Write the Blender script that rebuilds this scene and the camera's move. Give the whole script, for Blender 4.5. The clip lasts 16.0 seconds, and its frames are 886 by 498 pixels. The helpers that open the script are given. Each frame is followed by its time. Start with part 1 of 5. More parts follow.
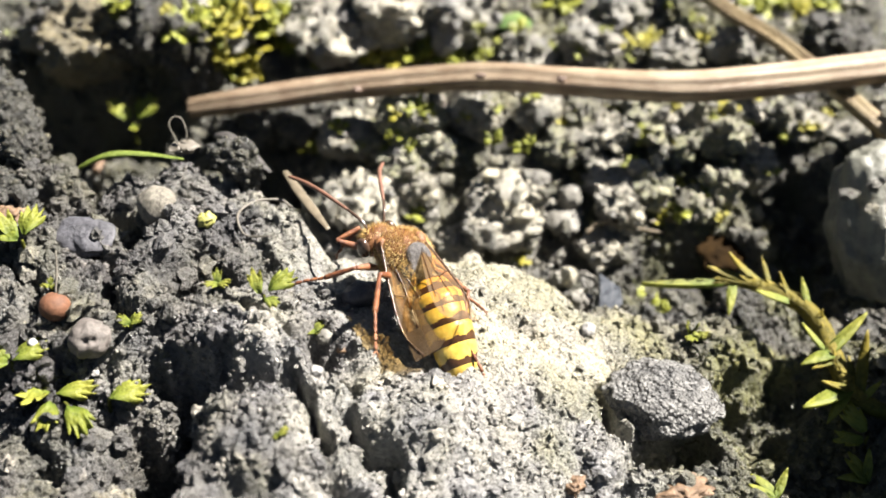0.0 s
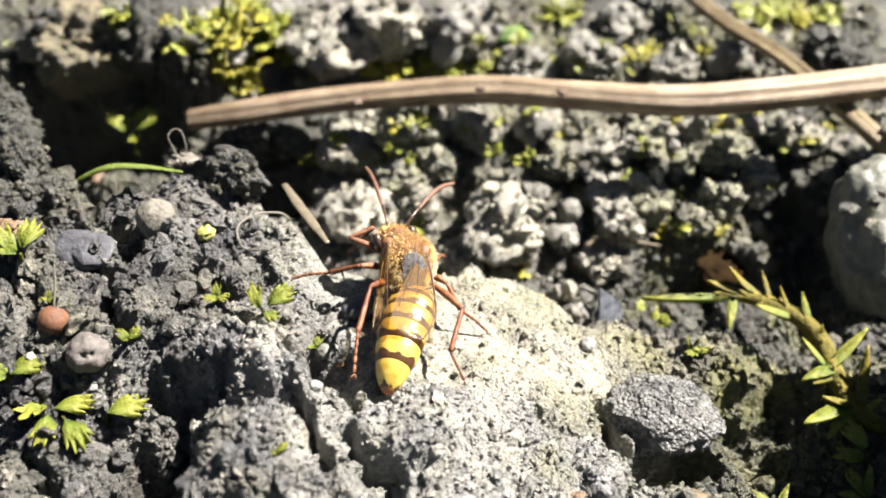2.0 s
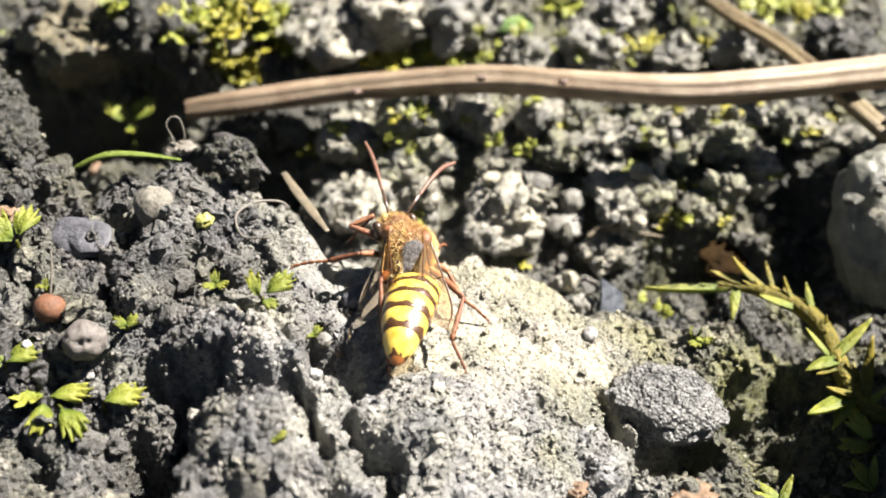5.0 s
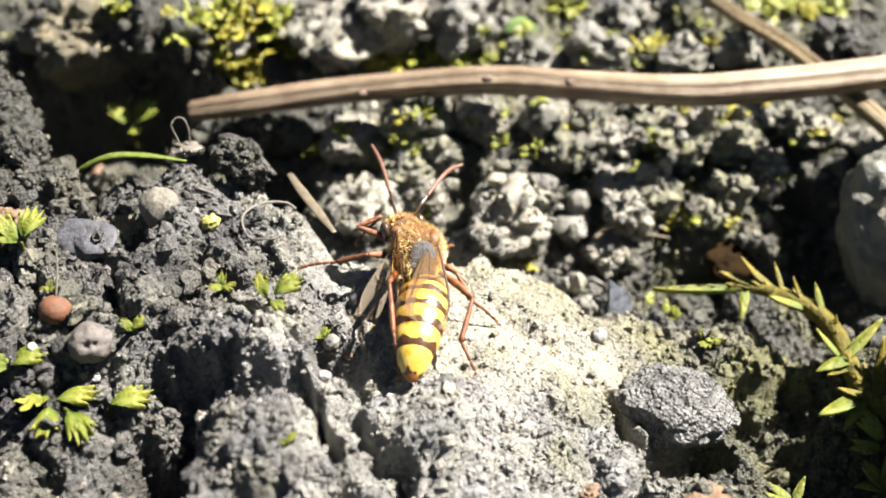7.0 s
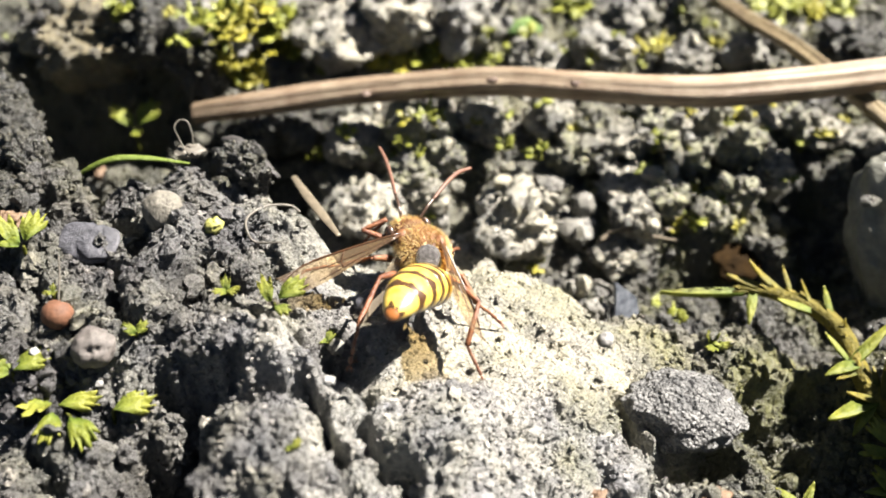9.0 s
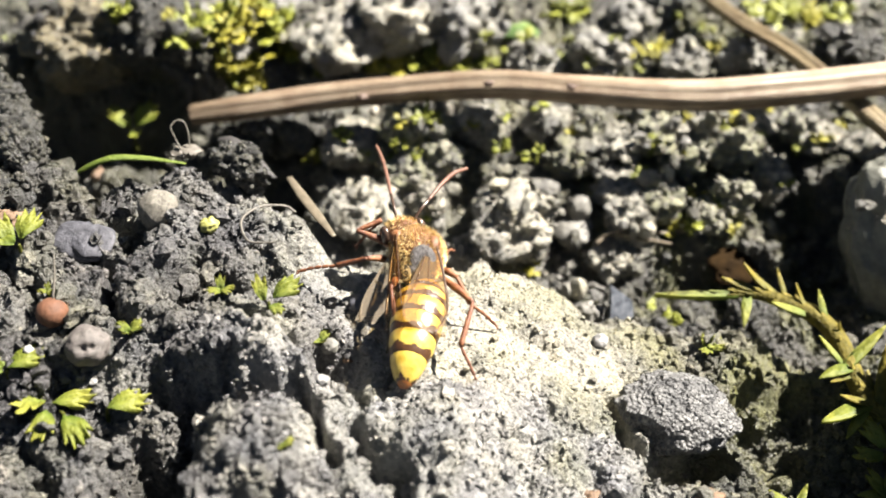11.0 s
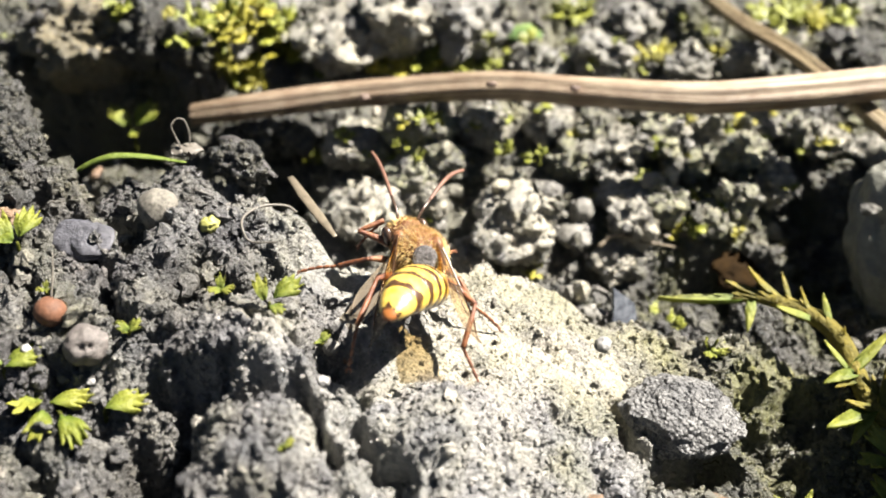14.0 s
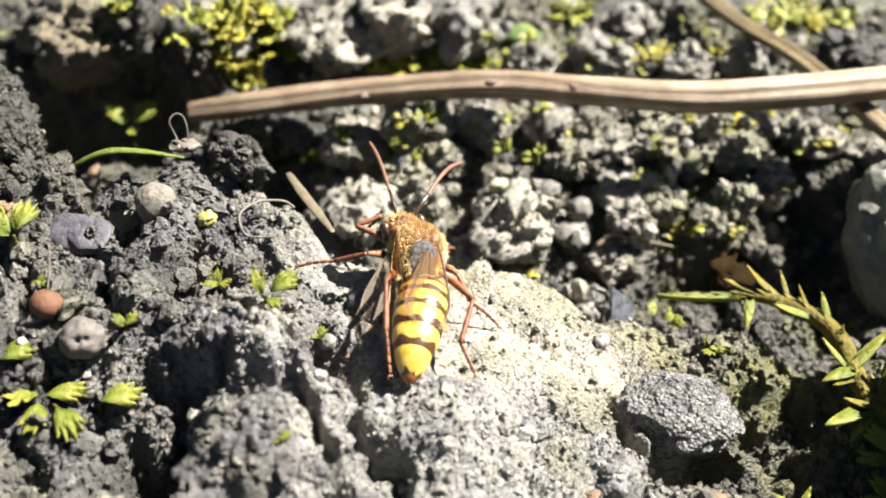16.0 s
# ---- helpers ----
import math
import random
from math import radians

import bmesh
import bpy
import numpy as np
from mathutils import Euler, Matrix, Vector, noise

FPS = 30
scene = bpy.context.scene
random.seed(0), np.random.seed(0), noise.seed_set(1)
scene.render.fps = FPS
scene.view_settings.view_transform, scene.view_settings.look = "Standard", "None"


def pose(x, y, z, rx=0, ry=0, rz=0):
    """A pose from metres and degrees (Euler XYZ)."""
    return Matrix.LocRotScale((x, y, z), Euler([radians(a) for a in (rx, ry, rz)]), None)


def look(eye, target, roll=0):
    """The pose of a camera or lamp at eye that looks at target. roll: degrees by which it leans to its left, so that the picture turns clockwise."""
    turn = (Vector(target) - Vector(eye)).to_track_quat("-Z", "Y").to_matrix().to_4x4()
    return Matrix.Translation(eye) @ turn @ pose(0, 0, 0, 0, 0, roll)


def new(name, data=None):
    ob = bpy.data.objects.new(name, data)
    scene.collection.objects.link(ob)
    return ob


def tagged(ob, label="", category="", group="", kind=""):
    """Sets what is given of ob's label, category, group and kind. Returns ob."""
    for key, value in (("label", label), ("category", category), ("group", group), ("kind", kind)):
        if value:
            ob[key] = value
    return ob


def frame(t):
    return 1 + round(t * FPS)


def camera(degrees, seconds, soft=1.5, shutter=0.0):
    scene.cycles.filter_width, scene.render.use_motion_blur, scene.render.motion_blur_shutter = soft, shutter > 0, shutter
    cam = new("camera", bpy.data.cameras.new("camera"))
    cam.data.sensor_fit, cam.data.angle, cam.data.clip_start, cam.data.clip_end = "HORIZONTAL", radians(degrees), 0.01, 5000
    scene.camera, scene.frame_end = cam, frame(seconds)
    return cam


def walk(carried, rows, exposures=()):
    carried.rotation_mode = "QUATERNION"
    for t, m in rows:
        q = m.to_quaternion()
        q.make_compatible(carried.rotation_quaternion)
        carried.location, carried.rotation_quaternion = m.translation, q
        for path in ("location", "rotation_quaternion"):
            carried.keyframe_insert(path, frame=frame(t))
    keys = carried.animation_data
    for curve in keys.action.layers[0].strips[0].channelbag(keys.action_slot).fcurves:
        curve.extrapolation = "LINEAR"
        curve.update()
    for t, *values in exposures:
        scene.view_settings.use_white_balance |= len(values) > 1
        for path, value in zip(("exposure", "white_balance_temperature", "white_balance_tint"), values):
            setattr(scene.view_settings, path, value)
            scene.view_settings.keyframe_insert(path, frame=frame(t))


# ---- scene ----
MM = 0.001

# ---- camera ----
PATH = [
    (0, (1.09, -51.98, 49.40), (0.48, -1.40, 1.03), -0.58),
    (0.5, (1.11, -51.71, 49.74), (0.30, -1.07, 1.42), -0.74),
    (1, (1.18, -51.64, 49.81), (0.53, -0.87, 1.62), -0.55),
    (1.5, (1.04, -51.56, 49.71), (0.38, -0.68, 1.64), -0.52),
    (2, (0.91, -51.57, 49.53), (0.49, -0.66, 1.49), -0.26),
    (2.5, (0.94, -51.53, 49.51), (0.58, -0.58, 1.51), -0.12),
    (3, (1.24, -51.53, 49.16), (0.81, -0.58, 1.16), -0.22),
    (3.5, (1.03, -51.57, 49.09), (0.65, -0.61, 1.10), -0.13),
    (4, (0.89, -51.77, 48.91), (0.53, -0.87, 0.85), -0.05),
    (6.5, (0.24, -51.33, 48.13), (0.17, -0.14, 0.39), -0.04),
    (7, (0.00, -51.44, 47.97), (-0.01, -0.22, 0.26), 0.00),
    (7.5, (-0.13, -51.22, 47.73), (-0.15, -0.02, -0.01), -0.07),
    (8, (-0.28, -51.11, 47.80), (-0.31, 0.09, 0.06), -0.01),
    (8.5, (-0.41, -51.05, 47.67), (-0.39, 0.14, -0.07), -0.06),
    (9, (-0.24, -50.86, 47.74), (-0.33, 0.33, 0.00), -0.12),
    (11.5, (0.16, -51.33, 47.27), (0.01, 0.33, 0.03), 0.17),
    (12, (0.01, -51.18, 47.02), (0.12, 0.51, -0.19), 0.42),
    (12.5, (-0.19, -51.14, 46.89), (-0.07, 0.56, -0.31), 0.46),
    (13, (-0.16, -51.24, 46.80), (-0.07, 0.47, -0.37), 0.48),
    (13.5, (-0.29, -51.05, 46.82), (-0.20, 0.66, -0.35), 0.63),
    (14, (-0.12, -51.01, 46.87), (-0.16, 0.80, -0.20), 0.59),
    (14.5, (-0.17, -51.16, 46.59), (-0.07, 0.85, -0.26), 0.84),
    (15, (-0.02, -51.49, 46.08), (0.01, 0.62, -0.66), 0.89),
    (15.5, (0.03, -51.54, 46.25), (0.02, 0.62, -0.43), 0.86),
    (16, (-0.09, -51.48, 46.12), (-0.03, 0.79, -0.45), 0.90),
]
cam = camera(42.0, 16.0, soft=1.7)
cam.data.dof.use_dof, cam.data.dof.focus_distance, cam.data.dof.aperture_fstop = True, 0.064, 40.0
walk(cam, [(t, look(Vector(eye) * MM, Vector(target) * MM, roll)) for t, eye, target, roll in PATH])

# ---- light ----
SUN_WAY = Vector((0.72, 0.3, 1.0)).normalized()
world = bpy.data.worlds.new("sky")
scene.world = world
world.use_nodes = True
sky = world.node_tree.nodes.new("ShaderNodeTexSky")
sky.sky_type, sky.sun_disc = "NISHITA", False
sky.sun_elevation = math.asin(SUN_WAY.z)
sky.sun_rotation = math.atan2(SUN_WAY.x, SUN_WAY.y)
world.node_tree.nodes["Background"].inputs["Strength"].default_value = 0.012
world.node_tree.links.new(sky.outputs["Color"], world.node_tree.nodes["Background"].inputs["Color"])
sun = new("sun", bpy.data.lights.new("sun", "SUN"))
sun.data.energy, sun.data.angle, sun.data.color = 5.0, radians(0.6), (1.0, 0.938, 0.865)
sun.matrix_world = look(SUN_WAY * 2, (0, 0, 0))
scene.view_settings.exposure = 2.45


# ---- materials ----
def material(name):
    m = bpy.data.materials.new(name)
    m.use_nodes = True
    t = m.node_tree
    t.nodes.clear()
    out = t.nodes.new("ShaderNodeOutputMaterial")
    return m, t, out


def node(t, kind, **values):
    n = t.nodes.new("ShaderNode" + kind)
    for key, value in values.items():
        n.inputs[key.replace("_", " ")].default_value = value
    return n


def coords(t):
    """Object coordinates in millimetres."""
    c = t.nodes.new("ShaderNodeTexCoord")
    m = node(t, "Mapping", Scale=(1000, 1000, 1000))
    t.links.new(c.outputs["Object"], m.inputs["Vector"])
    return m.outputs["Vector"]


def ramp(t, source, stops):
    r = t.nodes.new("ShaderNodeValToRGB")
    while len(r.color_ramp.elements) < len(stops):
        r.color_ramp.elements.new(0.5)
    for e, (at, colour) in zip(r.color_ramp.elements, stops):
        e.position, e.color = at, (*colour, 1)
    t.links.new(source, r.inputs[0])
    return r.outputs["Color"]


def mixed(t, a, b, fac, mode="MIX"):
    m = t.nodes.new("ShaderNodeMix")
    m.data_type, m.blend_type = "RGBA", mode
    for value, i in ((fac, 0), (a, 6), (b, 7)):
        if isinstance(value, (int, float)):
            m.inputs[i].default_value = value
        elif isinstance(value, tuple):
            m.inputs[i].default_value = (*value, 1)
        else:
            t.links.new(value, m.inputs[i])
    return m.outputs[2]


def noise_tex(t, vec, scale, detail=4.0, rough=0.6):
    n = node(t, "TexNoise", Scale=scale, Detail=detail, Roughness=rough)
    t.links.new(vec, n.inputs["Vector"])
    return n.outputs["Fac"]


def finish(t, out, colour, rough=0.8, bumps=(), specular=0.3, coat=0.0, sss=0.0):
    b = t.nodes.new("ShaderNodeBsdfPrincipled")
    if isinstance(colour, tuple):
        b.inputs["Base Color"].default_value = (*colour, 1)
    else:
        t.links.new(colour, b.inputs["Base Color"])
    if isinstance(rough, (int, float)):
        b.inputs["Roughness"].default_value = rough
    else:
        t.links.new(rough, b.inputs["Roughness"])
    b.inputs["Specular IOR Level"].default_value = specular
    b.inputs["Coat Weight"].default_value = coat
    last = None
    for height, strength, distance in bumps:
        n = node(t, "Bump", Strength=strength, Distance=distance * MM)
        t.links.new(height, n.inputs["Height"])
        if last:
            t.links.new(last, n.inputs["Normal"])
        last = n.outputs["Normal"]
    if last:
        t.links.new(last, b.inputs["Normal"])
    t.links.new(b.outputs[0], out.inputs["Surface"])
    return b


def soil_material(name, attribute=True, dark=(0.034, 0.033, 0.0365), pale=(0.262, 0.265, 0.277), cream=(0.335, 0.322, 0.28), green=(0.1, 0.105, 0.03), paleness=0.5, greenness=0.1, creaminess=0.5, islands=False):
    m, t, out = material(name)
    vec = coords(t)
    fine = noise_tex(t, vec, 3.2, 6, 0.7)
    wide = noise_tex(t, vec, 0.35, 3, 0.55)
    if attribute:
        a = t.nodes.new("ShaderNodeAttribute")
        a.attribute_name = "soil"
        s = t.nodes.new("ShaderNodeSeparateColor")
        t.links.new(a.outputs["Color"], s.inputs[0])
        p, g, k = s.outputs[0], s.outputs[1], s.outputs[2]
    else:
        p, g, k = paleness, greenness, creaminess
    c = mixed(t, dark, mixed(t, pale, cream, k), p)
    c = mixed(t, c, green, g)
    grain = ramp(t, fine, [(0.25, (0.48, 0.48, 0.5)), (0.5, (0.95, 0.94, 0.92)), (0.75, (1.45, 1.42, 1.35))])
    c = mixed(t, c, grain, 1.0, "MULTIPLY")
    stain = ramp(t, wide, [(0.3, (0.72, 0.73, 0.78)), (0.7, (1.2, 1.15, 1.02))])
    c = mixed(t, c, stain, 1.0, "MULTIPLY")
    v = node(t, "TexVoronoi", Scale=4.5)
    t.links.new(vec, v.inputs["Vector"])
    speck = ramp(t, v.outputs["Color"], [(0.0, (0.75, 0.75, 0.75)), (0.9, (1.05, 1.05, 1.05)), (0.965, (2.6, 2.55, 2.4))])
    c = mixed(t, c, speck, 0.7, "MULTIPLY")
    rough = ramp(t, noise_tex(t, vec, 2.0, 3), [(0.3, (0.2,) * 3), (0.6, (0.62,) * 3)])
    if islands:
        g = t.nodes.new("ShaderNodeNewGeometry")
        c = mixed(t, c, ramp(t, g.outputs["Random Per Island"], [(0.0, (0.62, 0.62, 0.64)), (0.6, (1.0, 0.99, 0.97)), (0.93, (1.3, 1.28, 1.24)), (0.99, (2.4, 2.3, 2.2))]), 1.0, "MULTIPLY")
    finish(t, out, c, rough, [(fine, 1.0, 0.36), (v.outputs["Distance"], 0.7, 0.16), (noise_tex(t, vec, 9, 3), 0.8, 0.1)], 0.7)
    return m


def plain_material(name, colour, rough=0.6, scale=2.0, spread=0.35, bump=0.08, specular=0.35, coat=0.0, second=None):
    m, t, out = material(name)
    vec = coords(t)
    n = noise_tex(t, vec, scale, 5, 0.65)
    lo = tuple(v * (1 - spread) for v in colour)
    hi = second or tuple(v * (1 + spread) for v in colour)
    c = ramp(t, n, [(0.3, lo), (0.7, hi)])
    finish(t, out, c, rough, [(n, 0.7, bump), (noise_tex(t, vec, scale * 5, 3), 0.5, bump * 0.4)], specular, coat)
    return m


def leaf_material(name, colour, tip, through_light=0.45):
    """Thin green tissue that lets some light through; deeper green towards the base."""
    m, t, out = material(name)
    vec = coords(t)
    n = noise_tex(t, vec, 1.6, 4)
    info = t.nodes.new("ShaderNodeObjectInfo")
    c = mixed(t, ramp(t, n, [(0.3, colour), (0.7, tip)]), tip, info.outputs["Random"])
    split = t.nodes.new("ShaderNodeSeparateXYZ")
    t.links.new(vec, split.inputs[0])
    c = mixed(t, c, ramp(t, split.outputs["Y"], [(0.05, (0.5, 0.62, 0.5)), (0.75, (1.05, 1.0, 0.95))]), 1.0, "MULTIPLY")
    blotch = ramp(t, noise_tex(t, vec, 6.0, 4), [(0.3, (0.72, 0.76, 0.7)), (0.6, (1.2, 1.18, 1.1))])
    c = mixed(t, c, blotch, 1.0, "MULTIPLY")
    b = finish(t, out, c, 0.55, [(noise_tex(t, vec, 5, 3), 0.9, 0.22)], 0.3)
    d = t.nodes.new("ShaderNodeBsdfTranslucent")
    t.links.new(c, d.inputs["Color"])
    mix = t.nodes.new("ShaderNodeMixShader")
    mix.inputs[0].default_value = through_light
    t.links.new(b.outputs[0], mix.inputs[1])
    t.links.new(d.outputs[0], mix.inputs[2])
    t.links.new(mix.outputs[0], out.inputs["Surface"])
    return m


def stem_material(name, dark, light, along=0.12, across=4.0):
    """Dry fibrous stem: streaks along the local x axis."""
    m, t, out = material(name)
    c0 = t.nodes.new("ShaderNodeUVMap")
    c0.uv_map = "fibre"
    mp = node(t, "Mapping", Scale=(along * 30, across * 3, 1))
    t.links.new(c0.outputs[0], mp.inputs["Vector"])
    streak = noise_tex(t, mp.outputs[0], 1.0, 5, 0.6)
    spots = noise_tex(t, coords(t), 0.5, 3)
    c = mixed(t, ramp(t, streak, [(0.28, dark), (0.5, tuple((a + b) / 2 for a, b in zip(dark, light))), (0.68, light)]),
              ramp(t, spots, [(0.35, (0.75, 0.66, 0.6)), (0.65, (1.15, 1.12, 1.08))]), 1.0, "MULTIPLY")
    split = t.nodes.new("ShaderNodeSeparateXYZ")
    t.links.new(c0.outputs[0], split.inputs[0])
    # Darker start: shade on the left end of the thick stem, put into the colour.
    c = mixed(t, c, ramp(t, split.outputs["X"], [(0.06, (0.6, 0.56, 0.5)), (0.2, (1, 0.97, 0.92)), (0.9, (1.25, 1.23, 1.16))]), 1.0, "MULTIPLY")
    finish(t, out, c, 0.5, [(streak, 1.0, 0.2)], 0.35)
    return m


SOIL = soil_material("soil")
CLOD = soil_material("clod_soil", False, pale=(0.36, 0.352, 0.325), cream=(0.37, 0.352, 0.305), paleness=0.92, greenness=0.14)
CLOD_FAR = soil_material("grey_clod_soil", False, paleness=0.82, greenness=0.15, creaminess=0.3)
CLOD_GREEN = soil_material("mossy_clod_soil", False, green=(0.19, 0.205, 0.065), paleness=0.8, greenness=0.5)
# Dark moist soil, made darker still to carry shade in the hollows.
CLOD_DARK = soil_material("dark_shade_clod_soil", False, dark=(0.013, 0.0125, 0.0135), paleness=0.03, greenness=0.06)
CLOD_TAN = soil_material("tan_clod_soil", False, pale=(0.2, 0.18, 0.14), cream=(0.27, 0.215, 0.11), paleness=0.7, greenness=0.2)
CRUMB = soil_material("crumb_soil", islands=True)
PEBBLE = plain_material("pale_pebble", (0.125, 0.12, 0.105), 0.6, 3.0, 0.3, 0.08)
ROUND_STONE = plain_material("grey_tan_stone", (0.12, 0.11, 0.09), 0.7, 4.0, 0.45, 0.2)
SLATE = plain_material("dark_slate", (0.05, 0.05, 0.057), 0.5, 2.0, 0.45, 0.2)
ROCK = plain_material("grey_rock", (0.1, 0.102, 0.09), 0.35, 0.8, 0.4, 0.35, second=(0.17, 0.17, 0.14))
m, t, out = material("pitted_grey_stone")
vec = coords(t)
pits = node(t, "TexVoronoi", Scale=3.8)
t.links.new(vec, pits.inputs["Vector"])
fine = noise_tex(t, vec, 5, 4)
c = mixed(t, ramp(t, noise_tex(t, vec, 0.8, 4), [(0.3, (0.06, 0.06, 0.06)), (0.7, (0.18, 0.178, 0.17))]), ramp(t, fine, [(0.3, (0.6,) * 3), (0.7, (1.5,) * 3)]), 1.0, "MULTIPLY")
finish(t, out, c, 0.5, [(pits.outputs["Distance"], 1.0, -0.45), (noise_tex(t, vec, 1.6, 4), 1.0, 0.5), (fine, 0.8, 0.1)], 0.3)
PITTED = m
WHITE_BIT = plain_material("white_grit", (0.21, 0.205, 0.195), 0.45, 4.0, 0.12, 0.05)
BROWN_SEED = plain_material("brown_seed_coat", (0.1, 0.045, 0.024), 0.68, 2.5, 0.4, 0.08, 0.3)
BROWN_CHIP = plain_material("brown_bark", (0.08, 0.045, 0.026), 0.6, 2.0, 0.4, 0.2, second=(0.17, 0.11, 0.065))
FIBRE = plain_material("pale_dry_fibre", (0.1, 0.09, 0.074), 0.5, 3.0, 0.3, 0.04)
TAN_HUSK = plain_material("tan_husk", (0.1, 0.083, 0.058), 0.4, 2.0, 0.3, 0.04)
STEM = stem_material("dry_stem", (0.065, 0.047, 0.031), (0.28, 0.235, 0.18))
STEM_KNOT = plain_material("dark_knot", (0.09, 0.06, 0.045), 0.6, 3.0, 0.4, 0.1)
STEM_THIN = stem_material("thin_dry_stem", (0.05, 0.038, 0.02), (0.2, 0.165, 0.1))
LEAF = leaf_material("yellow_green_leaf", (0.075, 0.11, 0.014), (0.21, 0.22, 0.04), 0.36)
TUFT = plain_material("yellow_moss", (0.1, 0.105, 0.01), 0.5, 1.2, 0.45, 0.04, 0.3, second=(0.27, 0.24, 0.03))
TUFT_GREEN = plain_material("green_moss", (0.06, 0.08, 0.01), 0.5, 1.2, 0.45, 0.04, 0.3, second=(0.21, 0.22, 0.03))
LEAF_PALE = leaf_material("pale_green_leaf", (0.13, 0.22, 0.06), (0.2, 0.28, 0.1), 0.3)
MOSS = leaf_material("moss_leaf", (0.075, 0.07, 0.011), (0.2, 0.17, 0.03), 0.42)
GRASS = leaf_material("grass_blade_green", (0.05, 0.085, 0.012), (0.13, 0.18, 0.035), 0.35)

m, t, out = material("glassy_flake")
finish(t, out, ramp(t, noise_tex(t, coords(t), 1.5, 4), [(0.35, (0.035, 0.04, 0.05)), (0.65, (0.12, 0.128, 0.142))]), 0.22, [(noise_tex(t, coords(t), 2, 3), 0.6, 0.1)], 0.6)
FLAKE = m


# ---- mesh helpers ----
def mesh_of(name, verts, faces, mats, smooth=True, index=None):
    """A mesh from millimetres."""
    me = bpy.data.meshes.new(name)
    me.from_pydata([tuple(c * MM for c in v) for v in verts], [], faces)
    for mat in mats if isinstance(mats, (list, tuple)) else [mats]:
        me.materials.append(mat)
    if smooth:
        me.polygons.foreach_set("use_smooth", [True] * len(me.polygons))
    if index is not None:
        me.polygons.foreach_set("material_index", index)
    me.update()
    return me


def place(ob, at, rx=0, ry=0, rz=0):
    ob.matrix_basis = pose(at[0] * MM, at[1] * MM, at[2] * MM, rx, ry, rz)
    return ob


def part(name, me, parent, label=""):
    ob = new(name, me)
    ob.parent = parent
    if label:
        ob["label"] = label
    return ob


def curve_points(points, steps=8):
    """A smooth line through the points."""
    p = [Vector(q) for q in points]
    p = [2 * p[0] - p[1]] + p + [2 * p[-1] - p[-2]]
    line = []
    for i in range(1, len(p) - 2):
        for k in range(steps):
            u = k / steps
            a, b, c, d = p[i - 1], p[i], p[i + 1], p[i + 2]
            line.append(0.5 * (2 * b + (c - a) * u + (2 * a - 5 * b + 4 * c - d) * u * u + (3 * b - a - 3 * c + d) * u**3))
    return line + [p[-2]]


def tube(points, radii, sides=8, steps=8, ridges=0, ridge=0.0, flat=1.0):
    """Verts, faces and (along, around) of a tapered tube with closed ends."""
    line = curve_points(points, steps)
    verts, faces, along = [], [], []
    up = Vector((0, 0, 1))
    for i, q in enumerate(line):
        way = (line[min(i + 1, len(line) - 1)] - line[max(i - 1, 0)]).normalized()
        side = way.cross(up)
        side = side.normalized() if side.length > 1e-4 else Vector((1, 0, 0))
        top = side.cross(way).normalized()
        f = i / (len(line) - 1) * (len(radii) - 1)
        k = min(int(f), len(radii) - 2)
        r = radii[k] + (radii[k + 1] - radii[k]) * (f - k)
        for s in range(sides):
            a = 2 * math.pi * s / sides
            rr = r * (1 + ridge * math.sin(ridges * a + 0.7 * math.sin(i * 0.05)))
            verts.append(q + side * math.cos(a) * rr + top * math.sin(a) * rr * flat)
            along.append((i / (len(line) - 1), s / sides))
    n = len(line)
    for i in range(n - 1):
        for s in range(sides):
            faces.append((i * sides + s, i * sides + (s + 1) % sides, (i + 1) * sides + (s + 1) % sides, (i + 1) * sides + s))
    faces.append(tuple(range(sides))[::-1])
    faces.append(tuple((n - 1) * sides + s for s in range(sides)))
    return verts, faces, along


def join(*pieces):
    """Several (verts, faces) in one list."""
    verts, faces = [], []
    for v, f in pieces:
        o = len(verts)
        verts += list(v)
        faces += [tuple(i + o for i in face) for face in f]
    return verts, faces


def ball(rx, ry, rz, level=3):
    bm = bmesh.new()
    bmesh.ops.create_icosphere(bm, subdivisions=level, radius=1)
    bm.verts.index_update()
    verts = [Vector((v.co.x * rx, v.co.y * ry, v.co.z * rz)) for v in bm.verts]
    faces = [tuple(v.index for v in f.verts) for f in bm.faces]
    bm.free()
    return verts, faces


# ---- ground ----
# base begin
def sig(v):
    return 1 / (1 + np.exp(-np.clip(v, -30, 30)))


def edge_line(x):
    """Where the mound breaks off to the back."""
    return np.interp(x, (-29, -25, -21, -15, -10.5, -6.4, -2.8, 3.3, 7.5, 9.3, 12, 19, 27, 40), (10, 5.5, 2.8, 4.2, 3.6, -0.9, -0.9, 0.7, -0.2, -2.0, -1.2, -1.6, -5, -6))


def base(x, y):
    """The broad lie of the land in millimetres: a mound that falls away to the back and to one side."""
    front = np.interp(x, (-40, -26, -16, -8, 0, 8, 14, 26, 40), (4.2, 4.5, 4.6, 2.9, 1.0, -1.8, -3.6, -6.0, -7.0))
    front = front - 4.6 * sig((-10.8 - y) / 1.2) * sig((-13.5 - x) / 1.2)
    edge = edge_line(x)
    back = np.interp(y, (-12, 6, 12, 17, 23, 29, 60), (-9.4, -6.8, -5.8, -4.5, -2.4, -1.4, 0))
    far = sig((np.hypot(x, y) - 75) / 6)
    return (back + (front - back) * sig((edge - y) / 0.55)) * (1 - far)
# base end


